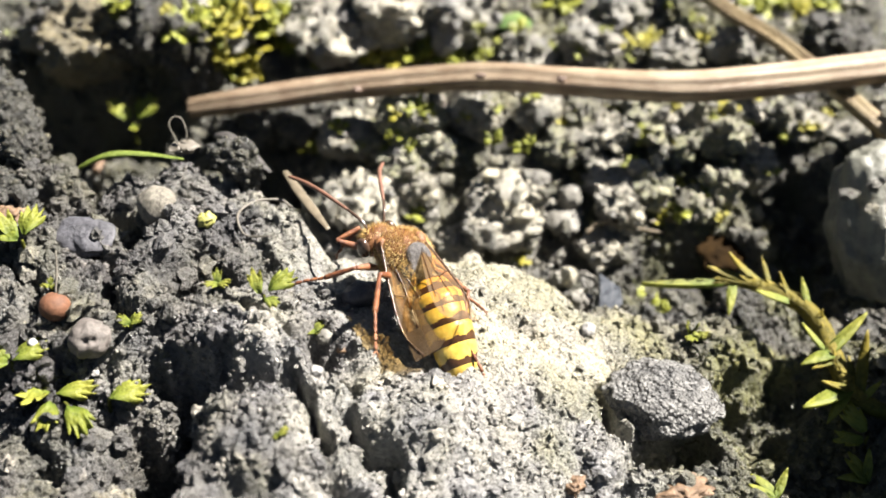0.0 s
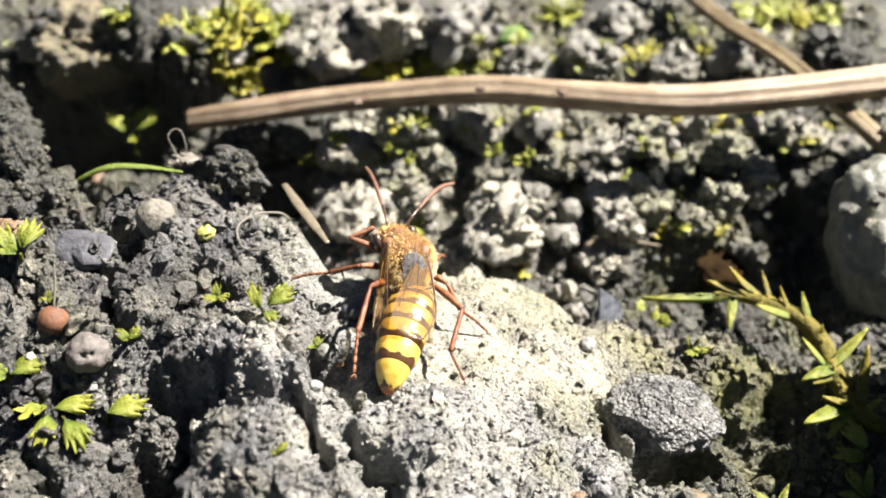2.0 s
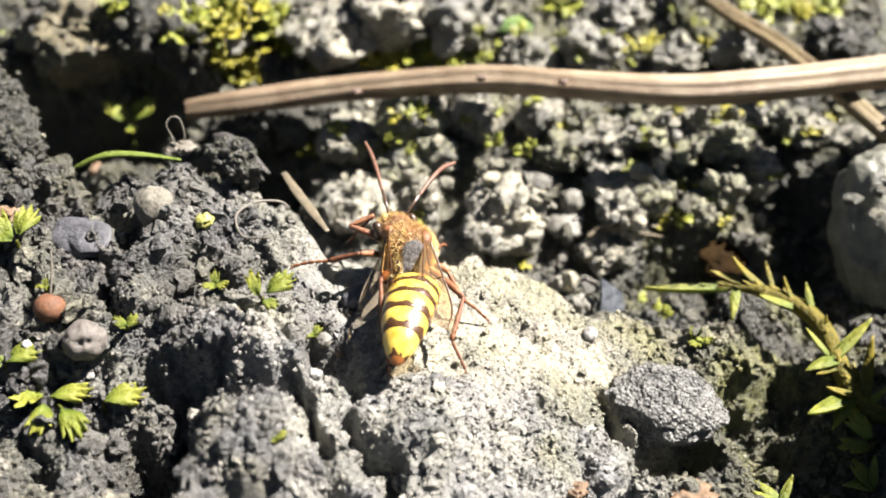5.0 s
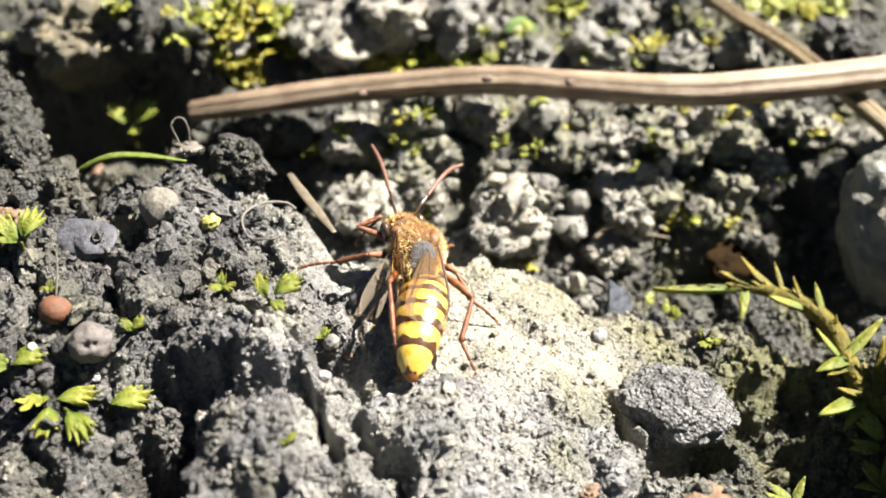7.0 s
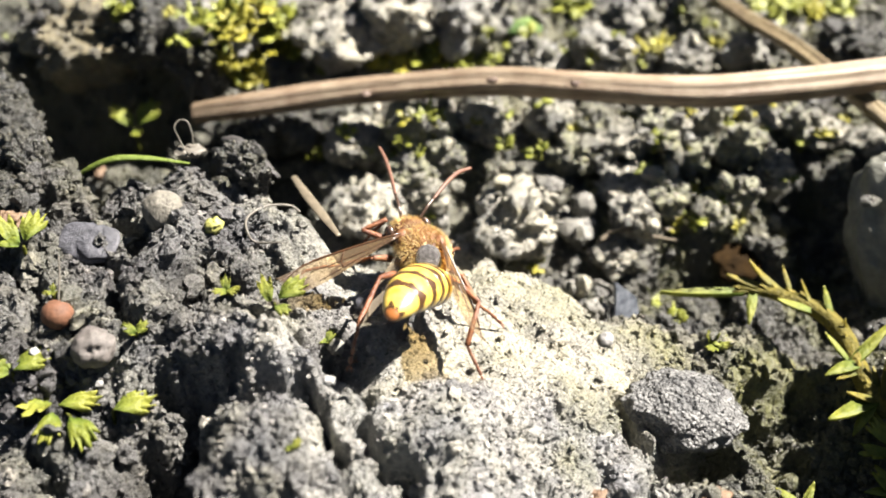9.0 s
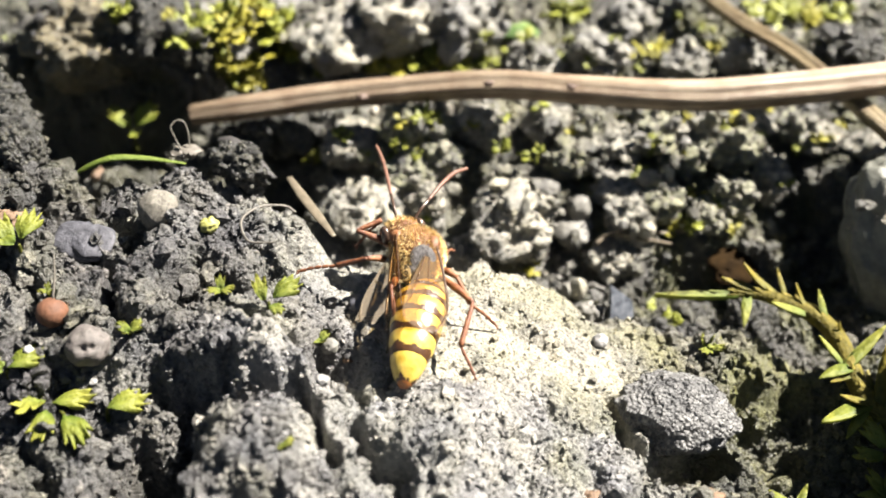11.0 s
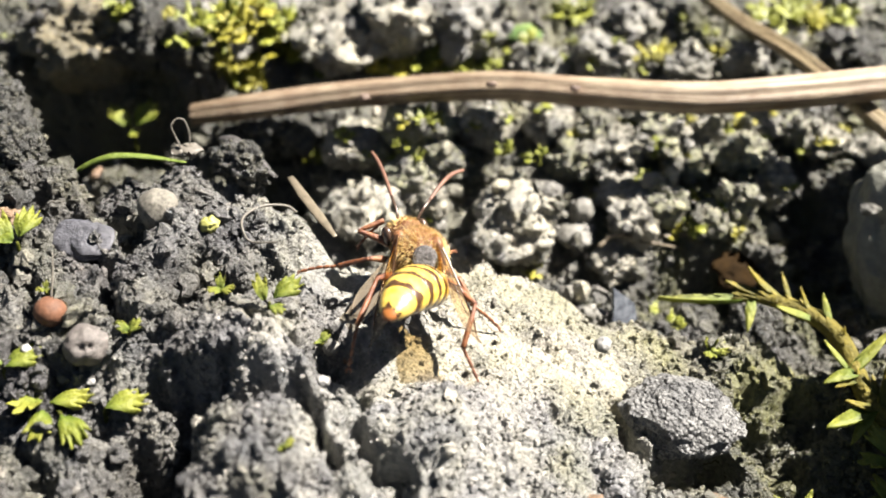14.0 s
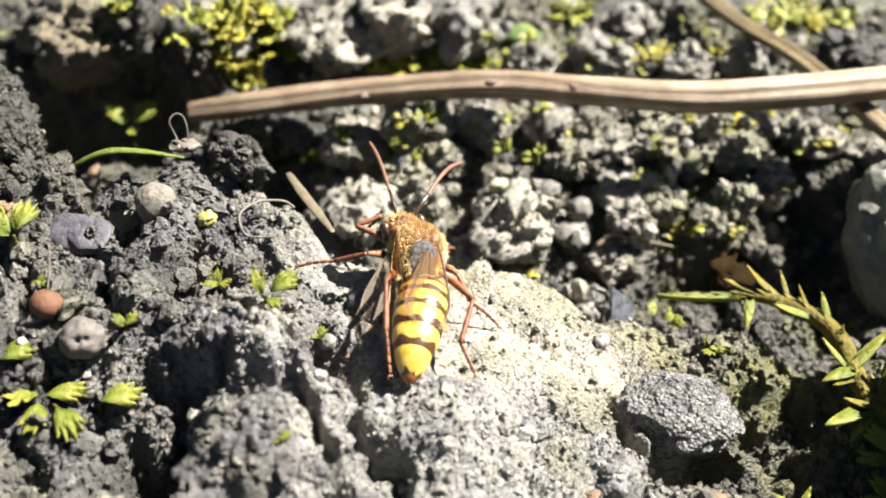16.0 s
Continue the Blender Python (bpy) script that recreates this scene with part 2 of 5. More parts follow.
def dice(i, j, k):
    """A repeatable random number from 0 to 1 for whole numbers."""
    h = (i.astype(np.int64) * 374761393 + j.astype(np.int64) * 668265263 + k * 2147483647) & 0xFFFFFFFF
    h = ((h ^ (h >> 13)) * 1274126177) & 0xFFFFFFFF
    return ((h ^ (h >> 16)) & 0xFFFFFF) / 0xFFFFFF


def smooth_noise(x, y, k=0):
    i, j = np.floor(x), np.floor(y)
    u, v = x - i, y - j
    u, v = u * u * (3 - 2 * u), v * v * (3 - 2 * v)
    a, b, c, d = dice(i, j, k), dice(i + 1, j, k), dice(i, j + 1, k), dice(i + 1, j + 1, k)
    return (a + (b - a) * u) * (1 - v) + (c + (d - c) * u) * v


def cloud(x, y, k=0, octaves=4):
    return sum(0.5**o * (smooth_noise(x * 2**o, y * 2**o, k + o) - 0.5) for o in range(octaves))


def grains(x, y, size, k):
    """Broken crumbs of mixed size with slanting tops: heights from 0 to about 1."""
    x, y = x / size, y / size
    x, y = x + 0.45 * cloud(x * 1.7, y * 1.7, k + 5, 3), y + 0.45 * cloud(x * 1.7, y * 1.7, k + 8, 3)
    top = np.zeros_like(x)
    i0, j0 = np.floor(x), np.floor(y)
    for di in (-1, 0, 1):
        for dj in (-1, 0, 1):
            i, j = i0 + di, j0 + dj
            r = 0.3 + 0.5 * dice(i, j, k + 2)
            u, v = x - i - dice(i, j, k), y - j - dice(i, j, k + 1)
            d = np.hypot(u, v) / r
            lid = 0.62 + (dice(i, j, k + 3) - 0.5) * 1.5 * u / r + (dice(i, j, k + 4) - 0.5) * 1.5 * v / r
            top = np.maximum(top, np.minimum(np.sqrt(np.clip(1 - d * d, 0, 1)), np.clip(lid, 0, 1)) * r * 1.45)
    return top


# Humps and hollows: x, y, half-widths, height, in millimetres.
HUMPS = [(-10.7, -9.6, 2.4, 1.2, 1.0), (-9.19, -11.72, 2.78, 2.36, 1.3), (-9.39, -17.17, 3, 2.64, 1.4), (2.2, -15.02, 4.35, 3.27, 1.1), (4.85, -3.93, 3.66, 2.42, 0.9), (8.55, 2.9, 1.52, 1.83, 0.7), 
         (-10.29, -1.57, 2.95, 2.11, 0.8), (-19.24, -9.43, 2.09, 1.93, 0.6), (9.27, -13.56, 1.67, 2.69, 0.9), (-6.88, -8.05, 1.53, 1.73, 0.6), (17.21, -5.2, 2.04, 1.92, 0.9),
         (-14.14, -3.42, 1.91, 1.54, 0.6), (-5.12, -16.49, 1.25, 2.69, 0.8)]
HOLLOWS = [(-12.8, -12.4, 1.8, 1.0, -1.5), (-12.5, 13.5, 3.5, 2.8, -3.2), (-4.76, -10.69, 1.26, 1.93, -1), (-2.05, -12.26, 1.24, 1.43, -0.4), (-14.4, -17.2, 2.4, 2.7, -5.0), (-13.3, -6.6, 2.1, 1.3, -3.4), (13.4, -14.47, 1.52, 1.23, -1),
           (14.2, -12.9, 2.4, 1.8, -6), (18.1, -9.41, 2.6, 2.1, -3), (-4.95, -19.13, 0.81, 1.3, -2), (-20.57, -16.92, 1.14, 1.37, -1.2), (-17.81, -6.06, 0.68, 1.39, -1.4), (21.45, -6.74, 2.36, 1.9, -3),
           (-27.5, 18.6, 7.2, 4.6, -6.5), (25.45, 7.77, 2.36, 6.99, -3.5), (17.73, 4.79, 4.62, 2.79, -4.5), (-11.93, 16.73, 2.94, 3.05, -2.5), (21.61, -11.69, 3.52, 3.09, -2.5), (-22.81, 0.41, 1.49, 1.17, -1.8), (-24.98, -0.12, 1.15, 1.06, -1.4)]


# Cracks between the clods: half-width, depth and the line in plan, in millimetres.
CRACKS = [(0.55, 2.6, ((-12.93, -11.66, 2.51), (-14.08, -12.72, 1.51), (-14.06, -15.5, 1.31), (-13.7, -18.78, 1.61))), (0.5, 2.6, ((-7.18, -13.3, 2.65), (-6.28, -14.98, 2.46), (-5.37, -16.87, 2.19))), (0.6, 2.6, ((-3.65, -15.55, 1.84), (-2.84, -17.12, 1.63), (-2.54, -19.38, 1.55))),
          (0.85, 2.2, ((-11.24, -12.74, 2.96), (-9.68, -13.63, 3.03), (-8.13, -13.7, 2.81))), (0.45, 1.3, ((-5.64, -9.5, 2.33), (-4.69, -12.06, 2.08), (-3.59, -13.7, 1.78))), (0.5, 2.6, ((9.6, -9.15, -2.28), (10.72, -12.07, -2.63), (12.26, -14.71, -3.12))),
          (0.4, 1.5, ((-17.67, -5.24, 4.55), (-18.01, -7.37, 4.47), (-16.53, -9.3, 3.87))), (0.4, 1.6, ((-21.88, -2.66, 4.54), (-19.38, -5.24, 4.55), (-17.29, -4.81, 4.58))), (0.35, 1.4, ((-11.5, -9.36, 3.5), (-9.43, -9.43, 3.14), (-7.29, -10.25, 2.7))), (0.35, 1.3, ((-13.92, -4.8, 4.14), (-11.43, -5.16, 3.62), (-10.03, -3.93, 3.32))), (0.5, 2.0, ((-26.15, 1.09, 4.46), (-23.9, 0.15, 4.47), (-21.53, -1.48, 4.49))), (0.45, 1.8, ((-25.99, 13.04, -5.6), (-19.37, -1.7, 4.55), (-17.14, -3.17, 4.57))), (0.4, 1.6, ((-23.54, -6.03, 4.45), (-21.74, -8.41, 4.23), (-22.53, -9.84, 3.14)))]


def along_line(x, y, line):
    """Distance in plan from a line of points."""
    best = np.full_like(x, 1e3)
    for (ax, ay, _), (bx, by, _) in zip(line, line[1:]):
        k = np.clip(((x - ax) * (bx - ax) + (y - ay) * (by - ay)) / ((bx - ax) ** 2 + (by - ay) ** 2), 0, 1)
        best = np.minimum(best, np.hypot(x - ax - k * (bx - ax), y - ay - k * (by - ay)))
    return best


def height(x, y):
    """The ground in millimetres."""
    x, y = np.asarray(x, float), np.asarray(y, float)
    wx, wy = x + 1.6 * cloud(x / 2.2, y / 2.2, 50, 3), y + 1.6 * cloud(x / 2.2, y / 2.2, 60, 3)
    z = base(wx, wy)
    for cx, cy, rx, ry, h in HUMPS + HOLLOWS:
        z = z + h * np.exp(-(((wx - cx) / rx) ** 2 + ((wy - cy) / ry) ** 2) ** 2.2)
    for wide, deep, line in CRACKS:
        z = z - deep * np.exp(-((along_line(wx, wy, line) / wide) ** 2))
    near = sig((70 - np.hypot(x, y)) / 4)
    lively = 0.35 + 0.9 * smooth_noise(x / 3, y / 3, 33)
    worn = 1 - 0.8 * sig((x + 3.5) / 1.2) * sig((12 - x) / 1.5) * sig((edge_line(x) - 0.6 - y) / 0.6) * sig((y + 10.5) / 1.2)
    rise = 1.8 * cloud(x / 5, y / 5, 1, 3) + worn * (0.62 * grains(wx, wy, 2.6, 7) + 0.4 * grains(wx, wy, 1.2, 17) * lively)
    rise = rise + 0.2 * grains(x, y, 0.6, 27) * lively * (0.3 + 0.7 * worn) + 0.1 * grains(x, y, 0.33, 37) + 0.12 * cloud(x / 0.5, y / 0.5, 40, 3)
    return z + (rise - 0.6) * near


def axis(lo, hi, step, reach):
    mid = list(np.arange(lo, hi, step))
    out, s = [], step
    a = b = 0.0
    while b < reach:
        s *= 1.33
        b += s
        out.append(b)
    return np.array([lo - v for v in out[::-1]] + mid + [mid[-1] + v for v in out])


def soil_and_shade(x, y):
    """How pale, how green and how cream-coloured the soil is; paleness also carries light and shade."""
    n = cloud(x / 3, y / 3, 80, 4)
    pale = 0.22 + 0.71 * sig((x + 5.9 + 5 * n) / 0.9) * sig((edge_line(x) + 0.4 - y) / 0.5)
    # Less pale in the back hollows: dark soil plus shade put into the colour.
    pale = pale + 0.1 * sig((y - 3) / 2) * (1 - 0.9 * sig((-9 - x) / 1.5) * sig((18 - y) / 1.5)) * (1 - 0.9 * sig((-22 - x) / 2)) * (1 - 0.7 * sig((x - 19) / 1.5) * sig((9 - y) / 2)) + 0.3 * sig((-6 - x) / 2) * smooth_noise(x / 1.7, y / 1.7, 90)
    # The cast shade at lower right, painted in as darker soil.
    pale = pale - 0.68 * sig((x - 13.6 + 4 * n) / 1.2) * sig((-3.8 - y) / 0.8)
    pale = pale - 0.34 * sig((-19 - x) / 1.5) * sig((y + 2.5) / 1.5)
    # Shade of the hollow beside the stone, put into the paleness.
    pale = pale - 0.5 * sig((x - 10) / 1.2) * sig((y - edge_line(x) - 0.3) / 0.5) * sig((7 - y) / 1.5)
    # Sunlight on the knoll, put in as extra paleness.
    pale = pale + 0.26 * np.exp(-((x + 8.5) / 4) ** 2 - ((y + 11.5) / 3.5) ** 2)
    # Shade under the left end of the dry stem, put into the paleness.
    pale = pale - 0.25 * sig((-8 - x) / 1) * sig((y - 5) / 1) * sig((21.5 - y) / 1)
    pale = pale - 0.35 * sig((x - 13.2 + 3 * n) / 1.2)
    green = 0.5 * sig((smooth_noise(x / 2.2, y / 2.2, 95) - 0.62) / 0.06) * (0.3 + 0.7 * sig((x - 6) / 3)) + 0.08
    green = green + 0.3 * sig((x - 11.5) / 1.5) * sig((edge_line(x) + 0.4 - y) / 0.5)
    green = green + 0.3 * sig((y - 6) / 2) * smooth_noise(x / 2.6, y / 2.6, 97)
    cream = sig((y + 11.5 + 4 * n) / 1.2) * sig((x + 4) / 2)
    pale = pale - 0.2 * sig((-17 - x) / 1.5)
    far = sig((np.hypot(x, y) - 60) / 6)
    pale, green, cream = (v + (w - v) * far for v, w in ((pale + 0.5 * n, 0.22), (green + 0.2 * n, 0.2), (cream + 0.3 * n, 0.3)))
    return np.clip(pale, 0.04, 1), np.clip(green, 0, 0.8), np.clip(cream, 0, 1)


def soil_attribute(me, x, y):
    pale, green, cream = soil_and_shade(x, y)
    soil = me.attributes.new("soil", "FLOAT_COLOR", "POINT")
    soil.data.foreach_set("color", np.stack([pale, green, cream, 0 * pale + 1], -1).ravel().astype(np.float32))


def build_ground():
    xs, ys = axis(-33, 34, 0.12, 30000), axis(-20, 34, 0.12, 30000)
    gx, gy = np.meshgrid(xs, ys)
    gz = height(gx, gy)
    nx, ny = len(xs), len(ys)
    co = np.stack([gx, gy, gz], -1).reshape(-1, 3) * MM
    a = (np.arange(ny - 1)[:, None] * nx + np.arange(nx - 1)[None]).ravel()
    quads = np.stack([a, a + 1, a + nx + 1, a + nx], 1)
    me = bpy.data.meshes.new("ground")
    me.vertices.add(len(co))
    me.vertices.foreach_set("co", co.ravel())
    me.loops.add(quads.size)
    me.loops.foreach_set("vertex_index", quads.ravel().astype(np.int32))
    me.polygons.add(len(quads))
    me.polygons.foreach_set("loop_start", np.arange(len(quads), dtype=np.int32) * 4)
    me.update(calc_edges=True)
    me.polygons.foreach_set("use_smooth", np.ones(len(quads), bool))
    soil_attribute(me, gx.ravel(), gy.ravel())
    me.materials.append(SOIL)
    return tagged(new("ground", me), "uneven crumbly grey soil mound with pale dry and mossy patches", "soil", kind="structure")


ground = build_ground()


def ground_at(x, y):
    return float(height(np.array([x]), np.array([y]))[0])


def build_crumbs(name, n, least, most, power, level, seed, label):
    """Loose crumbs and grit strewn over the soil."""
    rng = np.random.default_rng(seed)
    bm = bmesh.new()
    bmesh.ops.create_icosphere(bm, subdivisions=level, radius=1)
    bm.verts.index_update()
    unit = np.array([v.co[:] for v in bm.verts])
    tris = np.array([[v.index for v in f.verts] for f in bm.faces])
    bm.free()
    y = -19.5 + 52 * rng.random(n) ** 1.2
    x = rng.uniform(-1, 1, n) * (31 + 0.16 * y)
    r = least + (most - least) * rng.random(n) ** power
    r = r * (1 - (0.45 + 0.25 * sig((y + 11) / 0.8)) * soil_and_shade(x, y)[0])
    z = height(x, y) + r * 0.2
    turn = np.linalg.qr(rng.normal(size=(n, 3, 3)))[0]
    shape = unit[None] * (1 + 0.8 * (rng.random((n, len(unit), 1)) - 0.5)) * rng.uniform(0.55, 1.25, (n, 1, 3))
    co = np.einsum("nij,nvj->nvi", turn, shape) * r[:, None, None] + np.stack([x, y, z], -1)[:, None]
    faces = (tris[None] + (np.arange(n) * len(unit))[:, None, None]).reshape(-1, 3)
    me = bpy.data.meshes.new(name)
    me.from_pydata(co.reshape(-1, 3) * MM, [], faces.tolist())
    soil_attribute(me, np.repeat(x, len(unit)), np.repeat(y, len(unit)))
    me.materials.append(CRUMB)
    return tagged(new(name, me), label, "soil", kind="stuff")


build_crumbs("soil_grains", 46000, 0.08, 0.3, 2.5, 1, 5, "fine angular soil grains strewn over the mound")
build_crumbs("soil_crumbs", 4200, 0.22, 0.75, 3.0, 2, 6, "loose dark and pale soil crumbs on the mound")


# ---- clods and stones ----
def lump_mesh(name, seed, mat, rx, ry, rz, level=4, rough=0.3, lumpy=0.3, grain=0.12, cuts=0):
    """A broken lump: a ball broken off along some planes and pushed in and out at three scales."""
    verts, faces = ball(1, 1, 1, level)
    rng = np.random.default_rng(int(seed * 10))
    reach = np.full(len(verts), 9.0)
    for _ in range(cuts):
        way = rng.normal(size=3)
        away = np.array([v[:] for v in verts]) @ (way / np.linalg.norm(way))
        reach = np.where(away > 0.05, np.minimum(reach, rng.uniform(0.66, 1.05) / np.maximum(away, 0.05)), reach)
    off = Vector((seed * 7.3, seed * 3.1, seed * 5.7))
    size = (rx * ry * rz) ** (1 / 3)
    done = []
    for v, most in zip(verts, reach):
        k = 1 + rough * noise.noise(v * 1.1 + off) + lumpy * noise.turbulence(v * 2.1 + off, 2, False) - lumpy * 0.5
        k = min(k, most * (1 + 0.1 * noise.noise(v * 3.0 + off)))
        k += grain * (0.5 - noise.voronoi(v * size * 1.3 + off)[0][0]) + grain * 0.5 * (0.5 - noise.voronoi(v * size * 3.1 + off)[0][0])
        done.append(Vector((v.x * rx * k, v.y * ry * k, v.z * rz * k)))
    return mesh_of(name, done, faces, mat)


TOPS = []


def lump(name, at, mat, size, seed, label, category, group="", turn=0, sink=0.3, level=4, rough=0.3, lumpy=0.3, grain=0.12, tilt=0, cuts=0):
    """A lump that sits a little way into the ground."""
    x, y = at[0], at[1]
    me = lump_mesh(name, seed, mat, *size, level, rough, lumpy, grain, cuts)
    z = ground_at(x, y) + size[2] * (1 - 2 * sink) if len(at) < 3 else at[2]
    ob = place(new(name, me), (x, y, z), tilt, 0, turn)
    TOPS.append((x, y, z, *size))
    return tagged(ob, label, category, group)


CLODS_BEHIND = [(-8.6, 25.2, -1.87, 3.5, 2.3), (-4.0, 25.8, -1.8, 3.0, 2.4), (-5.5, 9.6, -6.03, 2.4, 1.8), (4.75, 8.5, -6.12, 3.0, 2.0), (12.87, 8.9, -6.38, 1.89, 1.69), (12.91, 12.76, -5.62, 2.25, 1.02), (2.76, 16.7, -4.61, 1.89, 1.68), (-6.88, 16.32, -4.73, 2.09, 1.47), (7.64, 18.1, -4.14, 1.69, 1.27),
                (12.75, 15.77, -4.88, 1.88, 1.04), (18.75, 17.07, -4.51, 1.68, 1.47), (23.16, 12.95, -5.56, 1.43, 1.64), (23.14, 18.52, -3.98, 1.7, 0.85), (27.61, 17.29, -4.42, 1.89, 0.95), (31.22, 16.3, -4.76, 1.67, 1.05), (5.33, 7.27, -6.66, 1.77, 0.98), (1.79, 7.15, -6.65, 1.76, 0.98), (11.75, 6.63, -6.77, 1.76, 0.82), (-0.98, 10.89, -6.01, 1.41, 1.21)]
CLODS_FAR = [(-16.94, 24.89, -2.12, 2.64, 2.42), (1.58, 25.69, -2.01, 2.88, 2.22), (6.81, 23.94, -2.26, 2.19, 1.31), (12.07, 23.94, -2.26, 2.41, 1.31), (18.29, 22.94, -2.47, 1.96, 1.52), (22.52, 23.63, -2.31, 1.53, 1.31), (14.62, 27.63, -1.68, 2.02, 1.12),
             (-12.86, 28.78, -1.47, 2.71, 1.36), (-24.36, 27.18, -1.72, 2.01, 1.79)]
CLODS_MOSSY = [(-2.3, 12.8, -5.5, 2.0, 1.9), (-2.06, 15.82, -4.82, 2.4, 1.88), (18.19, 9.4, -6.29, 1.4, 1.2), (15.52, 18.69, -3.95, 1.91, 1.06), (20.87, 15.2, -5.29, 1.9, 1.6), (17.04, 14.8, -5.51, 1.9, 1.6), (15.2, 10.4, -5.8, 1.6, 1.6), (20.0, 10.6, -5.8, 1.5, 1.6), (10.79, 17.65, -4.33, 1.27, 1.27), (-5.19, 16.01, -4.76, 1.88, 1.46), (15.27, 15.93, -4.85, 1.88, 1.25), (26.05, 18.02, -4.23, 1.69, 1.06), (8.96, 15.11, -5, 1.66, 1.25), (-0.18, 13.64, -5.4, 1.44, 1.23)]
# Out of view: added to shade the stone and the soil at lower right.
CLODS_SHADING = [(34, -8.5, 0, 5.6, 8.6), (38.5, 12.8, 0, 5.0, 8.0)]
# Dark moist clods; those in the left hollow also hold shade in their colour.
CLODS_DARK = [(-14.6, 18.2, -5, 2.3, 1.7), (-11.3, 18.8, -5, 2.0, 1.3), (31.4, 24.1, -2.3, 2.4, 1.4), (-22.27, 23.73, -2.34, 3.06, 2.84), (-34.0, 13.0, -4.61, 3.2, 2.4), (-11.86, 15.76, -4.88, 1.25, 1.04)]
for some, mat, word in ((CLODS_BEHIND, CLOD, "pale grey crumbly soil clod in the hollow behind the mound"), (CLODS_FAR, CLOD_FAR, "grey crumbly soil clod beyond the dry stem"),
                        (CLODS_MOSSY, CLOD_GREEN, "greenish algae-covered soil clod in the hollow"), (CLODS_DARK, CLOD_DARK, "dark moist soil clod beside the mound"), (CLODS_SHADING, CLOD_DARK, "tall dark soil clod beside the stone")):
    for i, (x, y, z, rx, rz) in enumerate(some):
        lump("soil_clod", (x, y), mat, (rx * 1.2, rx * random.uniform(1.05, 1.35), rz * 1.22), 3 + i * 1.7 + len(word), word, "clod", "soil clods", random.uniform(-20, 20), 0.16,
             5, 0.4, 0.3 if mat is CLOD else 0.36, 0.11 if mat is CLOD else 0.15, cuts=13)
x, y, z, rx, rz = (-27.2, 23.9, -2.32, 5.6, 2.9)
lump("soil_clod", (x, y), CLOD_TAN, (rx, rx * 0.7, rz * 1.35), 41, "large tan and grey lit soil clod behind the hollow", "clod", "soil clods", 10, 0.3, 5, 0.3, 0.3, 0.22, cuts=10)
lump("soil_clod", (-12.24, 2.99, 4.3), CLOD_DARK, (2.1, 1.2, 1.5), 47, "dark soil clod on the crest of the mound", "clod", "soil clods", -20, 0.25, 5, 0.3, 0.35, 0.2)
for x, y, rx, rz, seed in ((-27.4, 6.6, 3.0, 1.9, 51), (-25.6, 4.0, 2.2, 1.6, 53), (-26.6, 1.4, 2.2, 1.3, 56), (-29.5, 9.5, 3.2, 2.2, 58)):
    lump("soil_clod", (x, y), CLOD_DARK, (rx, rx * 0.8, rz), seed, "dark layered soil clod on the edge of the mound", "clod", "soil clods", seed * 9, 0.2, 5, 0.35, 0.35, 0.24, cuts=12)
# Darkened clods stand in for the shade that falls in this hollow.
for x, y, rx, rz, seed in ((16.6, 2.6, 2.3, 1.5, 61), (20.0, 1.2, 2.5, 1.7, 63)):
    lump("soil_clod", (x, y), CLOD_DARK, (rx, rx * 0.8, rz), seed, "smooth soil clod in the hollow beside the stone, darkened in colour for shade", "clod", "soil clods", seed * 7, 0.15, 5, 0.25, 0.2, 0.12, cuts=10)
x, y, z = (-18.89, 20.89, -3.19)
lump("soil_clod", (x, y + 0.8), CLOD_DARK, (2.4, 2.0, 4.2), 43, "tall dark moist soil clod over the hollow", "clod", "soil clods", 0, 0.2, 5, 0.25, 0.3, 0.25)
x, y, z, rx, rz = (13.27, -10.19, -3.41, 3.43, 2.39)
lump("pebble", (x - 0.1, y + 0.5, -3.0), PITTED, (rx * 0.95, rx * 0.78, rz * 0.78), 12, "large dark grey rough pebble with pitted surface", "pebble", "pebbles", -12, 0.32, 5, 0.16, 0.1, 0.16)
lump("stone", (30.1, 5.6, -4.6), ROCK, (3.7, 2.9, 6.8), 5, "big smooth grey-green stone at the soil's edge", "stone", "", 12, 0.22, 5, 0.16, 0.12, 0.05, tilt=-38, cuts=8)
for (x, y, z, rx, rz), seed in (((9.61, 1.63, -7.63, 1.03, 1.16), 4), ((8.18, 3.39, -6.83, 0.76, 0.57), 6), ((-0.57, 9.55, -5.53, 0.79, 0.79), 3)):
    lump("pebble", (x, y), PEBBLE, (rx, rx * 0.9, rz), seed, "small pale smooth pebble lying in the soil", "pebble", "pebbles", seed * 20, 0.2, 4, 0.28, 0.25, 0.12)
for (x, y, z, rx, rz), seed, turn in (((9.54, 10.26, -6.05, 1, 1.24), 2, 20), ((9, 8.87, -6.74, 1.4, 0.84), 9, -15)):
    lump("pebble", (x, y), PEBBLE, (rx, rx * 0.9, rz), seed, "smooth pale oval pebble among the clods", "pebble", "pebbles", turn, 0.2, 4, 0.15, 0.1, 0.04)
lump("pebble", (-4.2, -5.6), SLATE, (1.25, 0.9, 0.75), 27, "smooth dark grey pebble lying under the bee's wing", "pebble", "pebbles", 12, 0.15, 4, 0.14, 0.1, 0.04)
lump("pebble", (-6.05, -9.0), PEBBLE, (0.55, 0.5, 0.45), 29, "small pale smooth pebble lying in the soil", "pebble", "pebbles", 30, 0.2, 4, 0.2, 0.15, 0.06)
x, y, z, rx, rz = (-16.06, -1.97, 4.49, 1.19, 1.19)
lump("pebble", (x, y), ROUND_STONE, (rx, rx, rz), 14, "round grey-tan pebble set in dark soil", "pebble", "pebbles", 0, 0.15, 4, 0.06, 0.06, 0.06)
